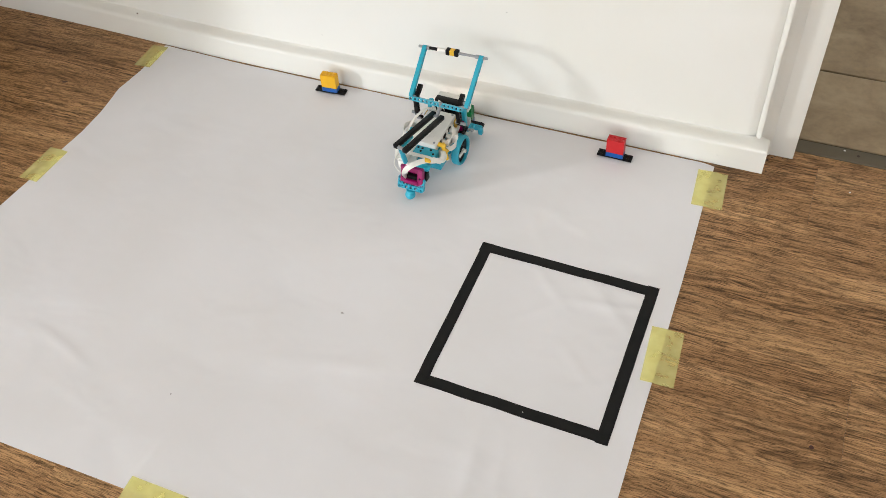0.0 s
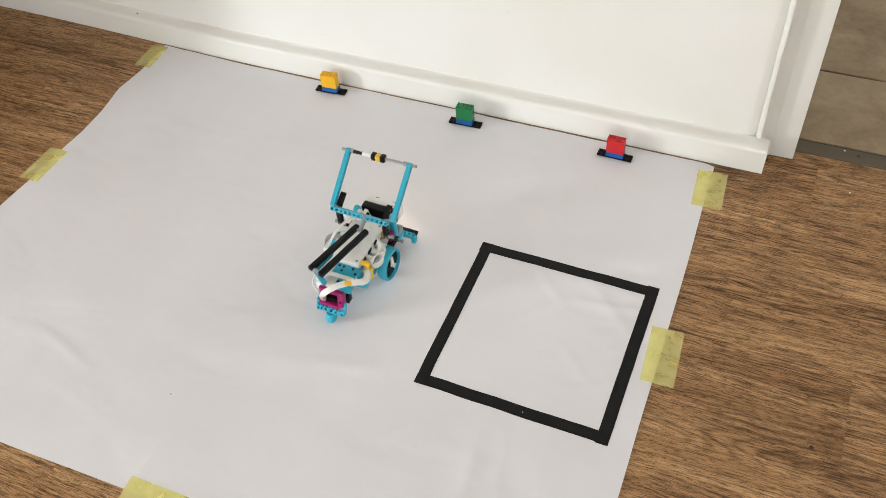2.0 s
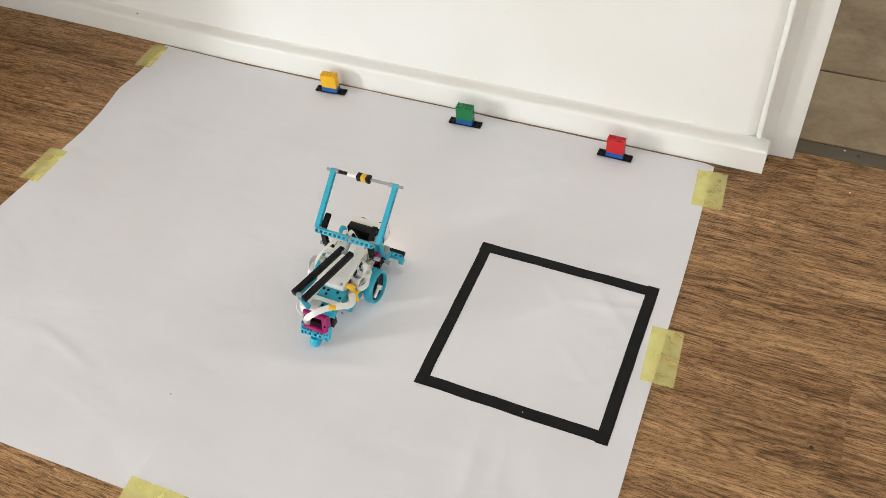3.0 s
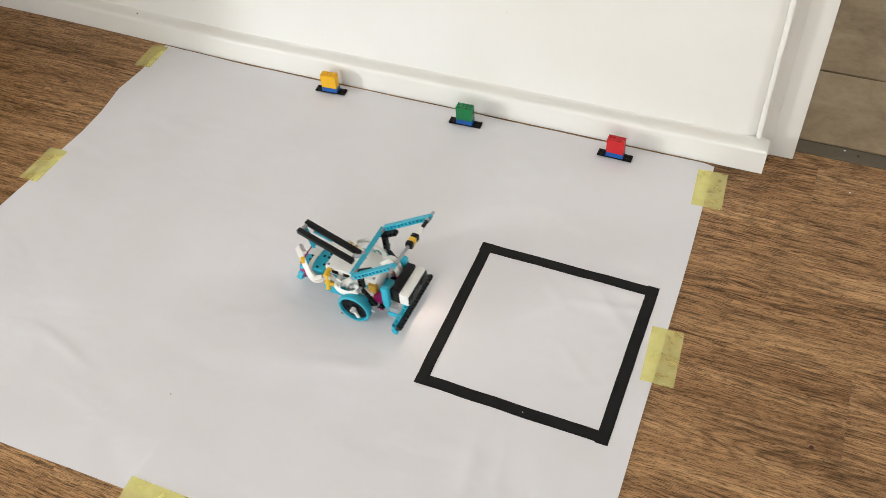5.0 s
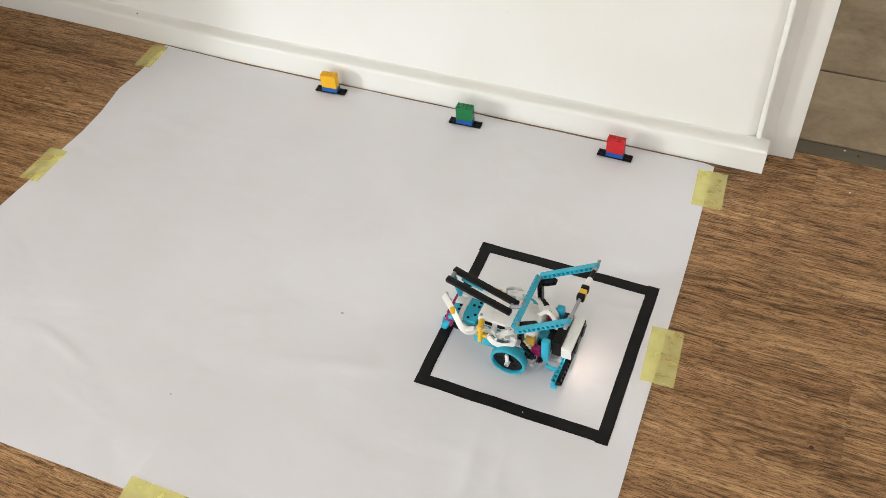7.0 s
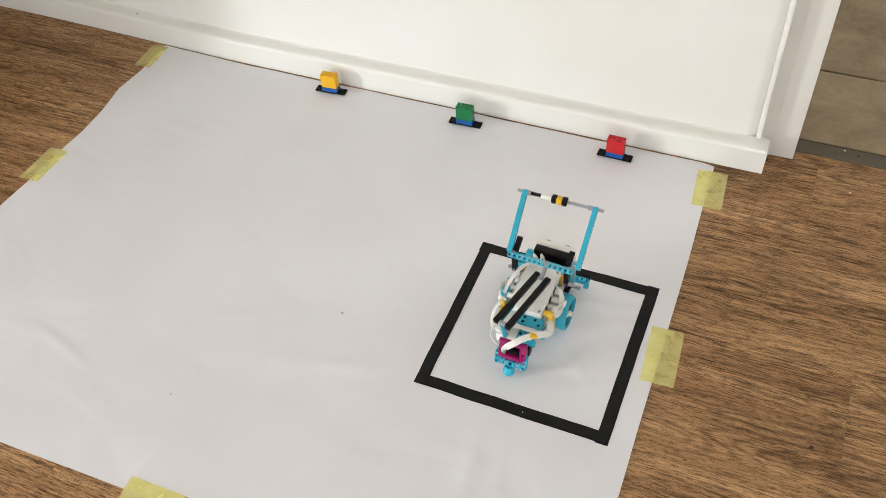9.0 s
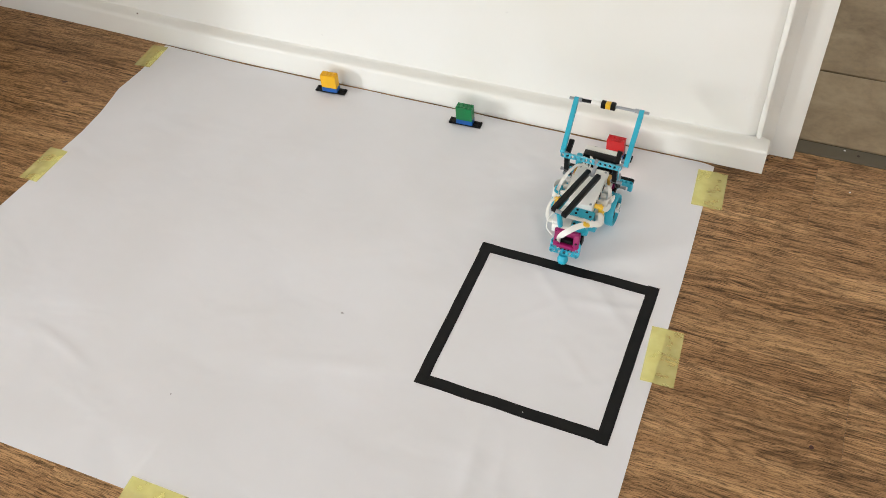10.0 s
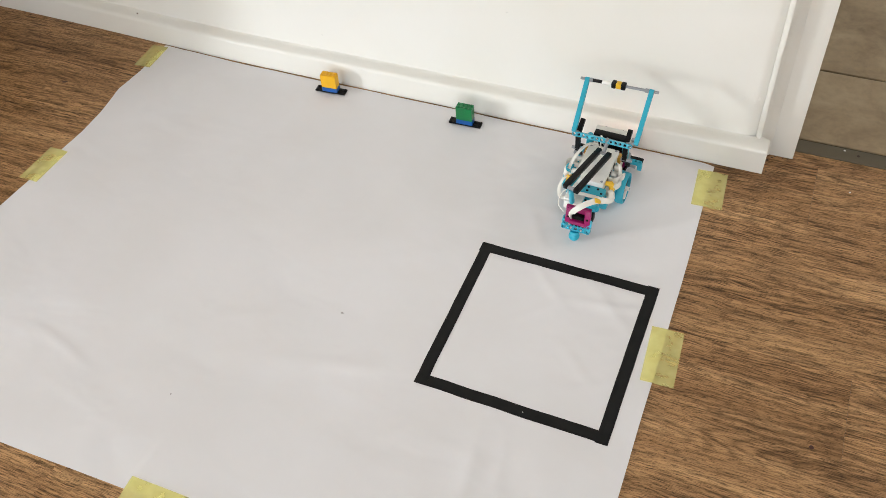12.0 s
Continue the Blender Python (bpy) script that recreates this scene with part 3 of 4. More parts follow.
def wheel(parent, x, out):
    """A disc wheel: azure tyre, black dished rim, white hub arm on the outer face."""
    hub = new("wheel")
    hub.parent = parent
    hub.location = (x * 0.001, 0, 0.028)
    prof = [(-7, 23.6), (-7, 26.4), (-5.6, 27.6), (-3, 28), (3, 28), (5.6, 27.6), (7, 26.4), (7, 23.6), (4.5, 23.2), (-4.5, 23.2)]
    bm = B()
    n = 48
    rings = []
    for k in range(n):
        t = 2 * math.pi * k / n
        rings.append([bm.verts.new((px, math.cos(t) * r, math.sin(t) * r)) for px, r in prof])
    for k in range(n):
        p, q = rings[k], rings[(k + 1) % n]
        for j in range(len(prof)):
            i = (j + 1) % len(prof)
            bm.faces.new((p[j], p[i], q[i], q[j]))
    part("tyre", bm, TYRE, hub, "smooth azure tyre")
    bm = B()
    add_rod(bm, (-4, 0, 0), (2.0 * out, 0, 0), 23.6, n=40)
    add_rod(bm, (0, 0, 0), (4.2 * out, 0, 0), 8.5, 7.0, n=20)
    for k in range(6):
        t = 2 * math.pi * (k + 0.5) / 6
        add_rod(bm, (1.8 * out, math.cos(t) * 14.5, math.sin(t) * 14.5), (2.8 * out, math.cos(t) * 14.5, math.sin(t) * 14.5), 4.2, n=12)
    part("rim", bm, BLACK, hub, "black dished rim")
    bm = B()
    add_rod(bm, (3 * out, 0, 0), (11 * out, 0, 0), 4.0, 3.6, n=14)
    m = Matrix.Translation((6.0 * out, 9.5, 0))
    add_box(bm, -2.2, 2.2, -9.5, 9.5, -3.0, 3.0, 1.8, m)
    part("hub_arm", bm, WHITE, hub, "white hub arm")
    bm = B()
    add_rod(bm, (10.6 * out, 0, 0), (11.6 * out, 0, 0), 2.2, n=10)
    part("axle_end", bm, GREY, hub, "grey axle end")
    return hub


def robot():
    root = tagged(new("toy_robot"), "two-wheeled toy brick robot with raised azure arm and white controller", "robot")
    # --- controller and drive
    bm = B()
    add_box(bm, -27, 27, -58, 32, 51, 81, 3.0)
    ctrl = part("controller", bm, WHITE, root, "white programmable controller block")
    bm = B()
    add_box(bm, -27.6, 27.6, -54, 28, 60, 66, 1.0)
    part("seam_band", bm, AZURE, ctrl, "azure band")
    for i in range(5):
        for j in range(5):
            bm = B()
            add_box(bm, -12 + i * 6 - 2, -12 + i * 6 + 2, -40 + j * 8 - 2.4, -40 + j * 8 + 2.4, 80.6, 81.25, 0.3, segments=1)
            part("matrix_light", bm, WHITE, ctrl, "pale square light, unlit")
    bm = B()
    add_rod(bm, (2.6, 17, 80), (2.6, 17, 83.5), 8.2, 7.6, 28)
    part("round_button", bm, WHITE, ctrl, "round white button")
    bm = B()
    add_rod(bm, (2.6, 17, 83), (2.6, 17, 83.9), 4.6, 4.2, 24)
    part("button_core", bm, WHITE, ctrl, "white button centre")
    for sx in (-1, 1):
        for sy in (-40, -20, 0):
            bm = B()
            add_box(bm, 26.2 * sx, 27.5 * sx, sy - 6, sy + 6, 68, 76, 0.4, segments=1)
            part("port", bm, BLACK, ctrl, "dark cable port")
    bm = B()
    add_rod(bm, (2.6, 17, 80), (2.6, 17, 82.2), 9.6, 9.6, 28)
    part("button_ring", bm, CABLE, ctrl, "pale button ring")
    for sx in (-22, 22):
        for sy in (-53, 27):
            bm = B()
            add_rod(bm, (sx, sy, 80), (sx, sy, 81.8), 2.4, 2.2, 12)
            part("corner_pin", bm, GREY, ctrl)
    for s in (-1, 1):
        bm = B()
        add_box(bm, 9 * s, 35 * s, -24, 24, 14, 49, 4.0)
        mot = part("motor", bm, WHITE, root, "white drive motor")
        bm = B()
        add_box(bm, 10 * s, 36 * s, -62, -23.5, 26, 56, 3.0)
        part("motor_back", bm, AZURE, mot, "azure motor housing")
        bm = B()
        add_rod(bm, (30 * s, 0, 28), (38 * s, 0, 28), 12, 11, 24)
        part("motor_flange", bm, AZURE, mot, "azure motor flange")
        bm = B()
        add_box(bm, 23 * s, 32 * s, 20, 33, 44, 74, 1.2)
        part("side_block", bm, OCHRE, root, "ochre yellow side block")
        bm = B()
        add_box(bm, 26 * s, 37 * s, 31, 44.6, 26, 58, 1.2)
        add_rod(bm, (20 * s, 36, 34), (36 * s, 36, 34), 5, n=12)
        part("front_block", bm, MAGENTA, root, "magenta connector block")
        # upright yellow connector by the controller
        bm = B()
        ox = 33 * s
        if s > 0:
            add_rod(bm, (ox + 3, -48, 79), (ox + 9, -48, 45), 4.0, n=12)
            add_rod(bm, (ox - 5, -49, 77), (ox + 9, -49, 75), 4.2, n=12)
        else:
            add_rod(bm, (ox - 5, -50, 68), (ox - 5, -38, 62), 4.2, n=12)
        add_rod(bm, (ox + 5 * s, -55, 56), (ox + 6 * s, -38, 56), 3.6, n=12)
        part("clip", bm, YELLOW, root, "yellow connector peg")
        # side rail under the cables
        bm = B()
        add_beam(bm, (31 * s, -54, 56), (31 * s, 26, 56), (1, 0, 0))
        part("side_rail", bm, WHITE, root, "white side rail")
        for yy in (-30, -14, 2):
            bm = B()
            add_rod(bm, (28 * s, yy, 67), (37 * s, yy, 67), 5.0, 4.4, 14)
            part("cable_plug", bm, WHITE, root, "white cable plug")
    bm = B()
    add_box(bm, -9, 9, -62, 44, 30, 51, 1.0)
    part("chassis", bm, AZURE, root, "azure chassis frame")
    # black block added to darken the shaded gap between controller and sensor
    bm = B()
    add_box(bm, -18, 18, 32.5, 54, 33, 46, 1.6)
    part("gap_block", bm, BLACK, root, "black block standing for the dark gap behind the sensor")
    for s in (-1, 1):
        bm = B()
        add_beam(bm, (37 * s, 22, 40), (37 * s, 46, 40), (1, 0, 0))
        part("frame_beam", bm, BLACK, root, "black side beam")
        bm = B()
        add_beam(bm, (38.5 * s, -30, 46), (38.5 * s, 18, 46), (1, 0, 0), 5.5)
        part("frame_beam", bm, AZURE, root, "azure side beam")
    # --- rear: azure panel, white box, magenta fork and ball caster
    bm = B()
    add_box(bm, -9, 33, -81, -58.5, 56, 72.5, 1.4)
    panel = part("rear_panel", bm, AZURE, root, "azure rear panel with peg holes")
    bm = B()
    add_beam(bm, (6, -99, 63), (30, -99, 63), (0, 1, 0.35))
    part("rear_beam", bm, AZURE, root, "azure rear beam")
    bm = B()
    add_box(bm, 4.6, 28, -98, -80, 52, 69, 1.4)
    part("rear_step", bm, AZURE, root)
    for px, py, pz in ((4, -64, 72.5), (20, -64, 72.5), (-4, -64, 72.5), (4, -72, 72.5), (28, -72, 72.5), (8, -92, 69), (16, -92, 69)):
        bm = B()
        add_rod(bm, (px, py, pz - 1), (px, py, pz + 0.3), 2.3, n=12)
        part("peg_hole", bm, BLACK, panel, "dark peg hole")
    bm = B()
    add_box(bm, -27, -9.6, -100, -60, 50, 71, 1.6)
    add_box(bm, -26, 4, -104, -81.4, 51, 68, 1.6)
    part("rear_box", bm, WHITE, root, "white rear block")
    for a, b, wide, thick in (((-19, -103, 59), (23, -103, 59), 13, 9), ((-14, -103, 60), (-14, -113, 32), 9, 10), ((18, -103, 60), (19, -111, 28), 10, 13), ((-12, -114, 35), (16, -114, 35), 7, 8)):
        a, b = Vector(a), Vector(b)
        d = b - a
        bm = B()
        add_box(bm, -d.length / 2, d.length / 2, -wide / 2, wide / 2, -thick / 2, thick / 2, 1.4, Matrix.Translation((a + b) / 2) @ d.to_track_quat("X", "Z").to_matrix().to_4x4())
        part("fork_beam", bm, MAGENTA, root, "magenta fork beam")
    for px, pz in ((-16, 62), (19, 62), (19, 48), (-14, 46)):
        bm = B()
        add_rod(bm, (px, -109.2 - (62 - pz) * 0.36, pz - 3), (px, -106 - (62 - pz) * 0.36, pz - 2), 2.0, n=10)
        part("fork_peg", bm, BLACK, root, "dark peg")
    bm = B()
    add_box(bm, -10, 14, -103, -88, 18, 50, 2.0)
    part("fork_core", bm, MAGENTA, root)
    bm = B()
    add_box(bm, 17, 25, -99, -86, 28, 47, 1.5)
    part("caster_arm", bm, BLACK, root, "black caster arm")
    bm = B()
    add_box(bm, -8, 12, -111, -100, 16, 46, 1.5)
    part("fork_socket", bm, BLACK, root, "dark socket")
    bm = B()
    add_beam(bm, (-16, -116, 21), (20, -116, 21), (0, -0.6, 0.8))
    add_beam(bm, (-16, -115, 29), (-4, -115, 29), (0, -0.6, 0.8))
    add_beam(bm, (8, -115, 29), (20, -115, 29), (0, -0.6, 0.8))
    add_beam(bm, (-19, -117, 23), (-19, -110, 38), (0, -0.9, 0.35))
    add_beam(bm, (23, -117, 23), (23, -110, 38), (0, -0.9, 0.35))
    part("caster_frame", bm, AZURE, root, "azure caster frame")
    bm = B()
    bmesh.ops.create_uvsphere(bm, u_segments=24, v_segments=14, radius=9.2, matrix=Matrix.Translation((1, -120.5, 9.4)))
    add_rod(bm, (1, -120.5, 9), (1, -118, 18), 8.6, 7.4, 20)
    part("caster_ball", bm, AZURE, root, "azure ball caster")
    # --- the two black bars over the controller
    for fr, re in (((0.6, -7, 104), (-21, -110, 109.5)), ((18.6, -11.5, 103.5), (-2, -114, 108))):
        fr, re = Vector(fr), Vector(re)
        d = re - fr
        bm = B()
        add_box(bm, -d.length / 2 - 4, d.length / 2 + 4, -4.4, 4.4, -4.0, 4.0, 1.1, Matrix.Translation((fr + re) / 2) @ d.to_track_quat("X", "Z").to_matrix().to_4x4())
        part("top_bar", bm, BLACK, root, "black top bar")
    bm = B()
    add_rod(bm, (-3, -9, 104), (22, -13, 104), 2.6, n=12)
    add_rod(bm, (9.5, -9, 105), (9.5, 8, 113), 3.2, n=12)
    add_rod(bm, (9.5, 8, 108), (9.5, 8, 121), 3.2, n=12)
    part("bar_joint", bm, GREY, root, "grey joint")
    bm = B()
    add_rod(bm, (-25, -110, 108.5), (2, -114, 107.5), 3.4, n=12)
    part("bar_joint", bm, GREY, root, "grey joint")
    bm = B()
    add_rod(bm, (-12, -112, 106), (-12, -101, 66), 4.4, n=14)
    part("bar_post", bm, AZURE, root, "azure post")
    bm = B()
    add_box(bm, -5, 5, -100, -62, 92, 97, 1.2, pose(-4, -3, 0, 0, 0, -11))
    part("bar_tie", bm, AZURE, root)
    # --- arm: cross beam, two side beams, axle with rollers
    bm = B()
    add_beam(bm, (-48, 9, 115), (48, 9, 115), (0, -0.826, 0.50))
    part("cross_beam", bm, AZURE, root, "azure cross beam with peg holes")
    for s in (-1, 1):
        bm = B()
        add_beam(bm, ARM_FOOT[s], ARM_TIP[s], (1, 0, 0))
        part("arm_beam", bm, AZURE, root, "azure arm beam with peg holes")
        bm = B()
        add_rod(bm, (41 * s, 12, 116), ARM_FOOT[s] + Vector((4 * s, 0, 0)), 2.6, n=10)
        part("arm_pin", bm, GREY, root)
        # bent black link that carries the arm
        LX = 40 if s > 0 else -43
        bm = B()
        add_beam(bm, (LX, 13, 109), (LX, 36, 123), (1, 0, 0))
        add_beam(bm, (LX, 15, 109), (LX, 16, 76), (1, 0, 0))
        add_beam(bm, (43.4 * s, 16, 76), (43.4 * s, 38, 46), (1, 0, 0), 5.0, 8.0, 2.7, 1.2)
        part("bent_link", bm, BLACK, root, "black bent link")
        bm = B()
        add_rod(bm, (38 * s, 39, 45), (54 * s, 39, 45), 2.6, n=12)
        add_rod(bm, (53 * s, 39, 45), (56 * s, 39, 45), 3.4, n=12)
        part("link_pin", bm, GREY, root, "grey pin")
        bm = B()
        add_rod(bm, (34 * s, 15, 78), (53 * s, 15, 78), 3.0, n=12)
        part("link_pin", bm, GREY, root, "grey pin")
        bm = B()
        add_rod(bm, (46 * s, 26, 116), (52 * s, 26, 116), 3.4, n=12)
        part("link_pin", bm, GREY, root, "grey pin")
    def on_axle(x):
        return ARM_TIP[-1].lerp(ARM_TIP[1], (x + 56) / 112)

    part("axle", add_rod(B(), on_axle(-68), on_axle(68), 2.5, n=12), GREY, root, "grey cross axle")
    for x0, x1 in ((45, 51), (-51, -46)):
        part("bush", add_rod(B(), on_axle(x0), on_axle(x1), 3.8, n=12), GREY, root, "grey bush")
    part("axle_sleeve", add_rod(B(), on_axle(-46), on_axle(-29), 3.0, n=12), BLACK, root, "black sleeve")
    part("axle_sleeve", add_rod(B(), on_axle(-29.5), on_axle(-13), 3.9, n=14), WHITE, root, "white sleeve")
    for x0, x1 in ((-13, -4.6), (3.6, 12)):
        c = on_axle((x0 + x1) / 2)
        bm = B()
        add_box(bm, x0, x1, c.y - 5.6, c.y + 5.6, c.z - 5.6, c.z + 5.6, 1.9)
        part("roller", bm, BLACK, root, "black roller block")
    c = on_axle(-0.5)
    bm = B()
    add_box(bm, -5, 4, c.y - 5.2, c.y + 5.2, c.z - 5.2, c.z + 5.2, 1.4)
    part("roller_band", bm, YELLOW, root, "yellow band")
    # --- front: distance sensor, carrier and bumper
    bm = B()
    add_box(bm, -29, 30, 59, 73.5, 50, 80, 1.6)
    sens = part("sensor_back", bm, BLACK, root, "black back of the distance sensor")
    bm = B()
    add_box(bm, -32, 32, 73.5, 90, 52, 76, 2.6)
    part("sensor_face", bm, WHITE, sens, "white distance sensor housing")
    bm = B()
    add_box(bm, -31, 31, 88.6, 91.2, 53, 73.0, 1.0)
    part("sensor_plate", bm, BLACK, sens, "black front plate of the sensor")
    for s in (-1, 1):
        bm = B()
        add_rod(bm, (16 * s, 89, 64), (16 * s, 93, 64), 9.0, 8.6, 24)
        part("sensor_eye", bm, BLACK, sens, "black sensor eye")
        bm = B()
        add_box(bm, -7, 7, -0.4, 0.4, -1.4, 1.4, 0.2, Matrix.Translation((16 * s, 85.5, 51.0)) @ pose(0, 0, 0, -50), 1)
        part("sensor_light", bm, LED, sens, "warm white lit strip")
    for s in (-1, 1):
        bm = B()
        add_box(bm, 27 * s, 38 * s, 45, 58, 34, 84, 4.0)
        part("carrier", bm, AZURE, root, "azure carrier frame")
        bm = B()
        add_box(bm, 24 * s, 38 * s, 57, 73, 32, 44, 1.0)
        for yy in (60, 68):
            add_rod(bm, (31 * s, yy, 43), (31 * s, yy, 45.5), 3.2, n=12)
        part("bracket", bm, GREY, root, "grey peg bracket")
        bm = B()
        add_box(bm, 52 * s, 60 * s, 69, 79, 9, 20, 1.6)
        part("bumper_foot", bm, AZURE, root, "azure bumper foot")
    bm = B()
    add_box(bm, -40, 40, 54, 72, 24, 33, 1.2)
    part("front_plate", bm, AZURE, root, "azure front plate")
    bm = B()
    add_beam(bm, (-56, 73, 23), (56, 73, 23), (0, 0, 1))
    part("bumper_beam", bm, AZURE, root, "azure bumper beam with peg holes")
    bm = B()
    add_beam(bm, (-56, 80.8, 23.5), (56, 80.8, 23.5), (0, 1, 0.4))
    part("bumper_beam", bm, BLACK, root, "black bumper beam with peg holes")
    # --- flat white cables
    def cable(pts, side, w=5.0, t=2.0, face=None):
        part("cable", add_ribbon(B(), pts, w * 1.12, t * 0.6, side, face), CABLE, root, "flat white cable")

    up = (0, 0, 1)
    cable([(-8, -111, 42), (-7, -119, 56), (-1, -122, 70), (8, -119, 79), (18, -109, 82), (29, -96, 79), (37, -86, 73), (43, -77, 66), (45, -67, 62), (42, -58, 63), (36, -53, 67)], up, 8.5, 1.6, (0.35, -0.45, 0.8))
    cable([(30, -96, 77), (35, -87, 70), (38, -76, 64), (43, -67, 65), (40, -58, 68)], up, 6.5, 1.6, (0.5, -0.2, 0.85))
    cable([(31, -80, 72), (39, -79, 64), (44, -72, 60), (38, -66, 62), (36, -58, 66)], (0.3, 0.4, 0.9), 6, 1.6)
    cable([(-20, -85, 72.2), (-8, -84.5, 73.8), (10, -84.5, 73.8), (26, -84, 73.4), (36, -82, 68), (42, -76, 60)], up, 6.5, 1.6, (0.15, -0.1, 0.95))
    cable([(33, -42, 64), (39, -41, 73), (44, -35, 81), (48, -26, 82), (48, -19, 75), (45, -23, 66), (40, -32, 62)], (0.5, 0.2, 0.5), 8.5, 1.6)
    cable([(30, 4, 77), (38, -4, 81), (42, -13, 78), (43, -20, 70)], up, 7, 1.6, (0.6, 0.1, 0.8))
    cable([(34, 8, 62), (42, 0, 57), (45, -12, 54), (44, -26, 54), (38, -38, 58)], up, 7.5, 1.6, (0.9, 0, 0.45))
    cable([(-12, 30, 84), (-26, 20, 88), (-35, 0, 86), (-40, -18, 79), (-43, -30, 69)], up, 6.5, 2, (-0.4, -0.2, 0.9))
    cable([(-36, -6, 66), (-46, -14, 74), (-50, -26, 74), (-46, -38, 68), (-40, -36, 60), (-42, -24, 58)], (0, 0.25, 1), 9)
    cable([(-36, -40, 70), (-44, -54, 66), (-45, -70, 60), (-38, -86, 58), (-26, -92, 62)], up, 6, 2, (-0.5, -0.2, 0.8))
    cable([(-20, -70, 76), (-34, -84, 66), (-36, -100, 54), (-24, -106, 44)], up, 2.4, 2.2)
    cable([(-6, 26, 84), (-8, 38, 94), (-9, 47, 86), (-8, 53, 66)], up, 6, 2, (0.5, 0.5, 0.5))
    cable([(-16, 24, 84), (-20, 38, 90), (-20, 48, 80), (-18, 53, 62)], up, 6, 2, (0.5, 0.5, 0.5))
    bm = B()
    add_box(bm, -5.5, 5.5, -4, 4, -2.6, 2.6, 1.2, Matrix.Translation((29, -96, 79)) @ pose(0, 0, 0, 0, 35, 40))
    part("cable_clip", bm, YELLOW, root, "yellow cable clip")
    return root, wheel(root, 47, 1), wheel(root, -47, -1)


bot, wheel_right, wheel_left = robot()


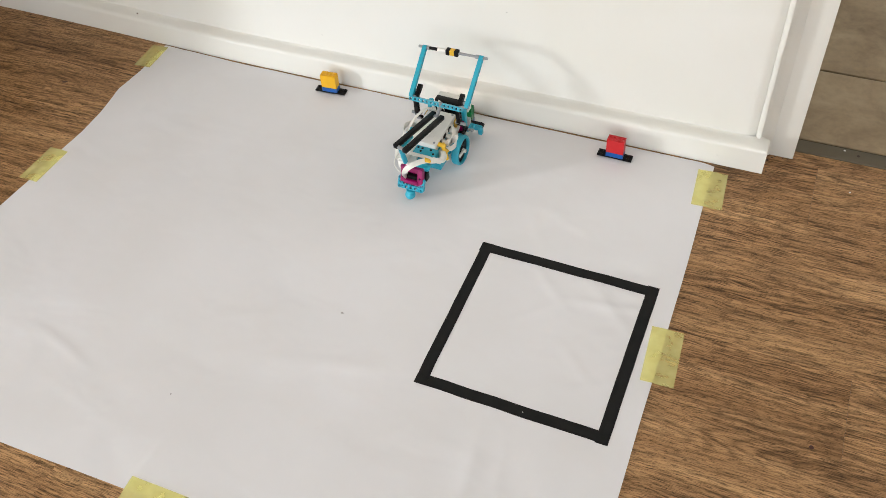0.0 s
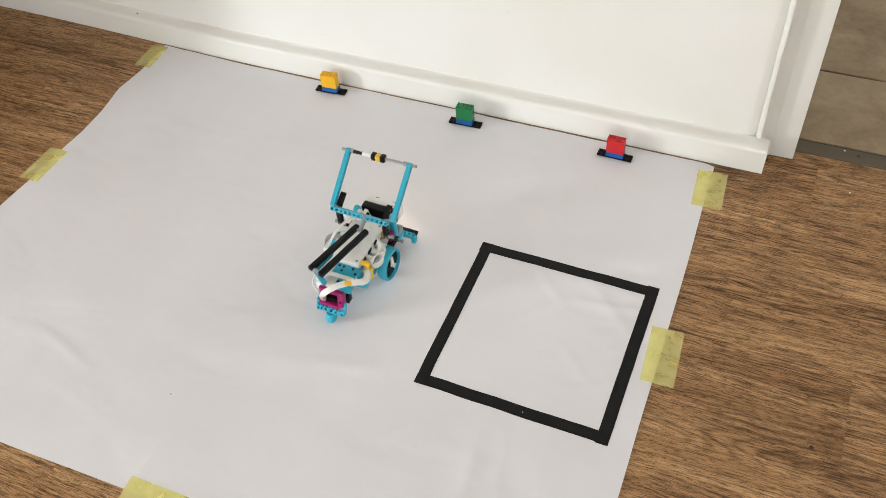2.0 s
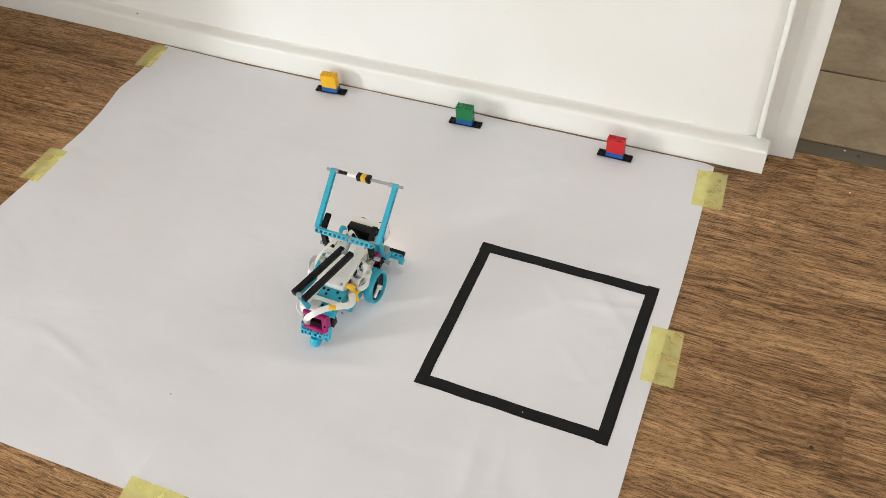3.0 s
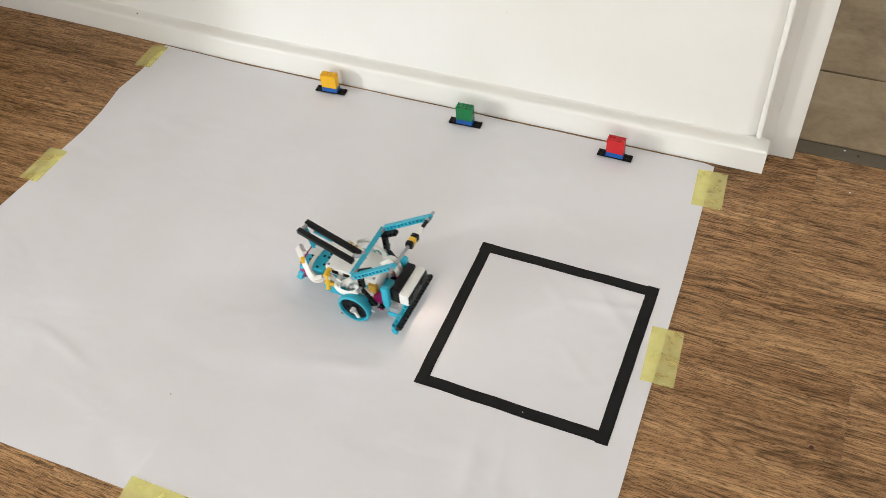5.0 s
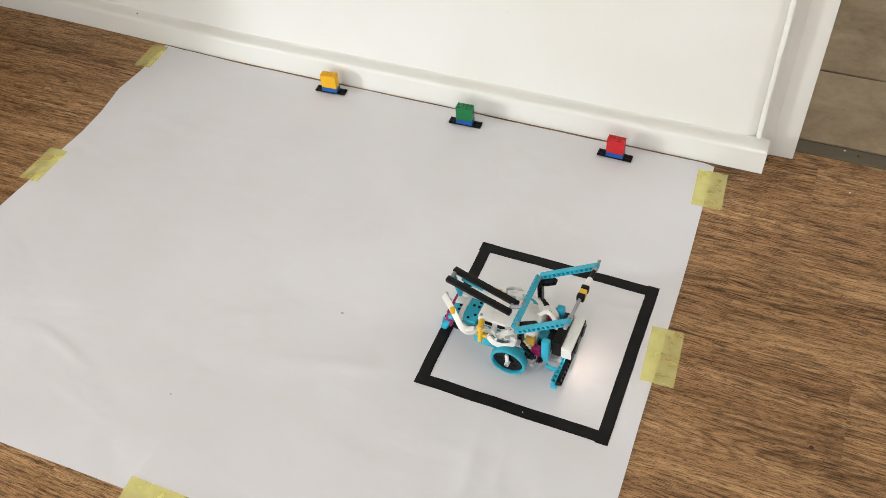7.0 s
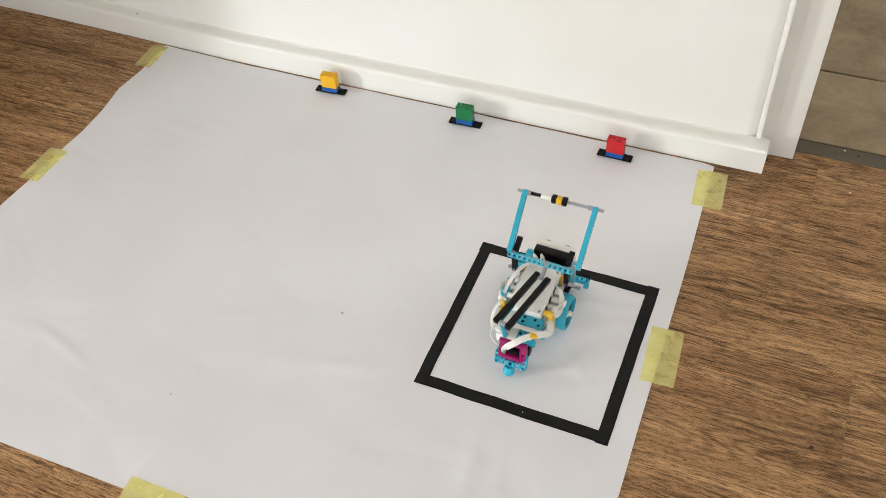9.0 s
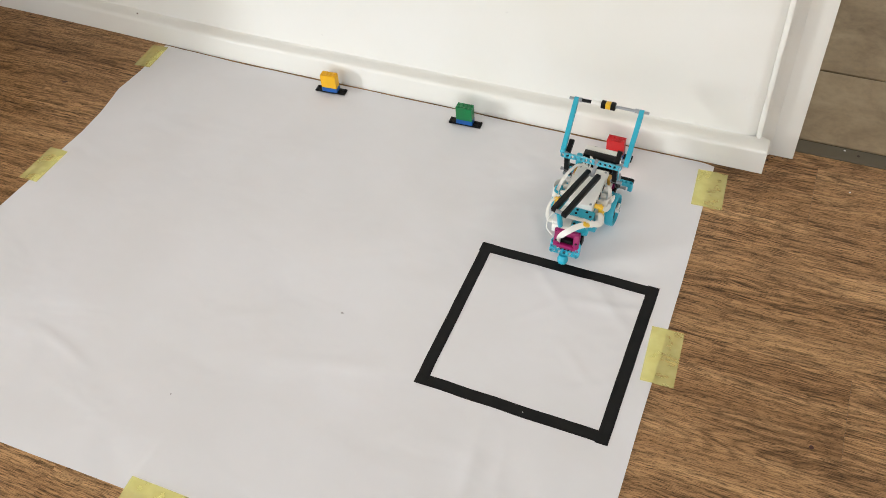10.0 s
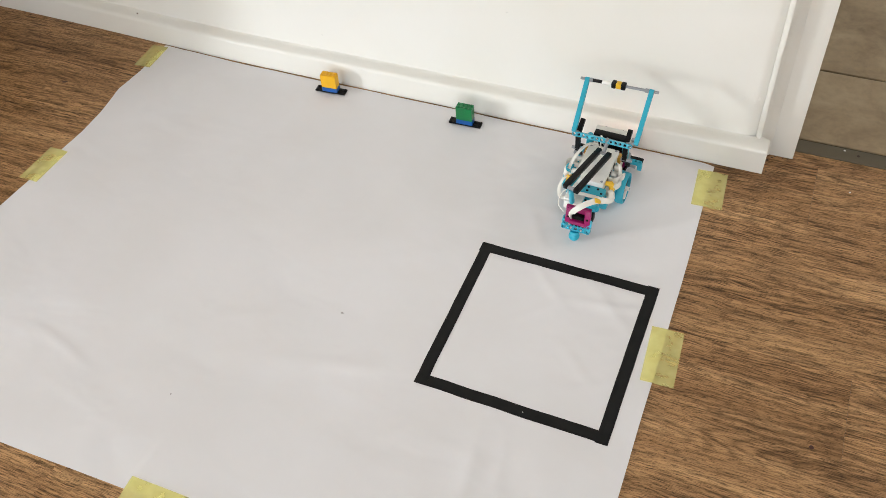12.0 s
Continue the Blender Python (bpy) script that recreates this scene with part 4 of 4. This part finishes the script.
# ------------------------------------------------------------------ floors in pieces
def floor_pieces():
    bm = B()
    add_box(bm, WEST, EAST, SOUTH, 0.078, FLOOR_Z - 0.03, FLOOR_Z - 0.0012)
    floor = structure("floor", bm, SCREED, "brown oak-look plank floor")
    rng = random.Random(5)
    W, L = 0.145, 0.92
    fixed = {-0.39: 0.2105, 0.045: 0.1095, -0.10: -1.49, -0.245: -0.3, -0.535: -0.45, -0.68: -0.7, 0.19: -0.35}
    k = 3
    while True:
        y1 = -0.39 + W * k + W
        y0 = y1 - W
        if y1 < SOUTH:
            break
        yt, yb = min(y1, 0.078), max(y0, SOUTH)
        joint = [v for q, v in fixed.items() if abs(q - y1) < 0.01]
        start = (joint[0] if joint else rng.uniform(-0.4, 0.4)) % L - 6 * L
        x = start
        while x < EAST:
            xa, xb = max(x, WEST), min(x + L, EAST)
            if xb - xa > 0.01 and yt - yb > 0.004:
                bm = B()
                cx, cy = (xa + xb) / 2, (yt + yb) / 2
                hx, hy = (xb - xa) / 2 - 0.0001, (yt - yb) / 2 - 0.00012
                top = [bm.verts.new((sx * (hx - 0.00012), sy * (hy - 0.00012), 0)) for sx, sy in ((-1, -1), (1, -1), (1, 1), (-1, 1))]
                low = [bm.verts.new((sx * hx, sy * hy, -0.0012)) for sx, sy in ((-1, -1), (1, -1), (1, 1), (-1, 1))]
                bm.faces.new(top)
                for j in range(4):
                    bm.faces.new((low[j], low[(j + 1) % 4], top[(j + 1) % 4], top[j]))
                o = finish(bm, "plank", WOOD, floor, smooth=False)
                o.location = (cx, cy, FLOOR_Z)
            x += L
        k -= 1
    bm = B()
    add_rod(bm, (0, 0, 0), (0, 0, 0.0005), 0.0034, 0.0028, 9)
    o = finish(bm, "stain", RED_STAIN, floor, "small dark red stain")
    o.location = (0.1706, -0.525, FLOOR_Z)
    bm = B()
    bmesh.ops.create_circle(bm, cap_ends=True, segments=12, radius=0.0052, matrix=pose(0, 0, 0.0004, 0, 0, 12) @ Matrix.Diagonal((1.3, 0.7, 1, 1)))
    o = finish(bm, "knot", KNOT, floor, "small dark knot in the oak pattern")
    o.location = (-1.3870, -0.1747, FLOOR_Z)
    # tiled hall behind the doorway
    bm = B()
    add_box(bm, -0.7, EAST, 0.1105, 2.2, -0.03, -0.003)
    hall = structure("floor_hall", bm, GROUT, "brown stone-look tiled hall floor")
    T = 0.333
    bm = B()
    add_box(bm, -T / 2 + 0.0018, T / 2 - 0.0018, -T / 2 + 0.0018, T / 2 - 0.0018, -0.008, 0.0, 0.0012, segments=1)
    me = finish(bm, "tile", TILE, hall, smooth=False)
    first = True
    for i in range(-2, 7):
        for j in range(0, 6):
            o = me if first else new("tile", me.data)
            first = False
            o.parent = hall
            o.location = (0.180 + i * T, 0.3305 + T / 2 + j * T, 0)
    bm = B()
    add_box(bm, -T / 2 + 0.0018, T / 2 - 0.0018, -0.1065, 0.1065, -0.008, 0.0, 0.0012, segments=1)
    cut = finish(bm, "tile", TILE, hall, smooth=False)
    first = True
    for i in range(-2, 7):
        o = cut if first else new("tile", cut.data)
        first = False
        o.parent = hall
        o.location = (0.180 + i * T, 0.2215, 0)


floor_pieces()


# ------------------------------------------------------------------ what moves
def eased(t, t0, t1, r):
    """0 to 1 between t0 and t1, at even speed but for a soft start and stop of r seconds."""
    u, T = min(max(t - t0, 0.0), t1 - t0), t1 - t0
    v = 1 / (T - r)
    if u < r:
        return v * u * u / (2 * r)
    if u > T - r:
        return 1 - v * (T - u) ** 2 / (2 * r)
    return v * (u - r / 2)


def robot_at(t):
    """Axle midpoint, heading and the two wheels' travel at t seconds."""
    s1, s2, s3 = eased(t, 0.64, 2.295, 0.15), eased(t, 4.77, 6.185, 0.15), eased(t, 8.655, 10.30, 0.12)
    r1, r2 = eased(t, 3.0, 4.46, 0.32), eased(t, 6.96, 8.42, 0.32)
    x = -0.5466 - 0.0111 * s1 + 0.0003 * r1 + 0.2960 * s2 + 0.0014 * r2 + 0.0157 * s3
    y = -0.1397 - 0.3448 * s1 - 0.0045 * min(1.0, r1 * 20) + 0.0030 * r1 - 0.0150 * s2 + 0.0000 * r2 + 0.3600 * s3
    a = -2.0 + 0.1 * s1 - 90.8 * r1 + 0.4 * s2 + 90.0 * r2 - 0.1 * s3
    go = -0.345 * s1 + 0.296 * s2 + 0.360 * s3
    turn = radians(-90.8 * r1 + 90.0 * r2) * 0.050
    return x, y, a, go + turn, go - turn


def motions():
    body, right, left = [], [], []
    for k in range(121):
        t = k / 10
        x, y, a, sr, sl = robot_at(t)
        body.append((t, pose(x, y, 0.0003, 0, 0, a)))
        right.append((t, pose(0.047, 0, 0.028, 10 - math.degrees((sr - robot_at(4.8)[3]) / 0.0266))))
        left.append((t, pose(-0.047, 0, 0.028, 10 - math.degrees((sl - robot_at(4.8)[4]) / 0.0266))))
    walk(bot, body)
    walk(wheel_right, right)
    walk(wheel_left, left)


motions()
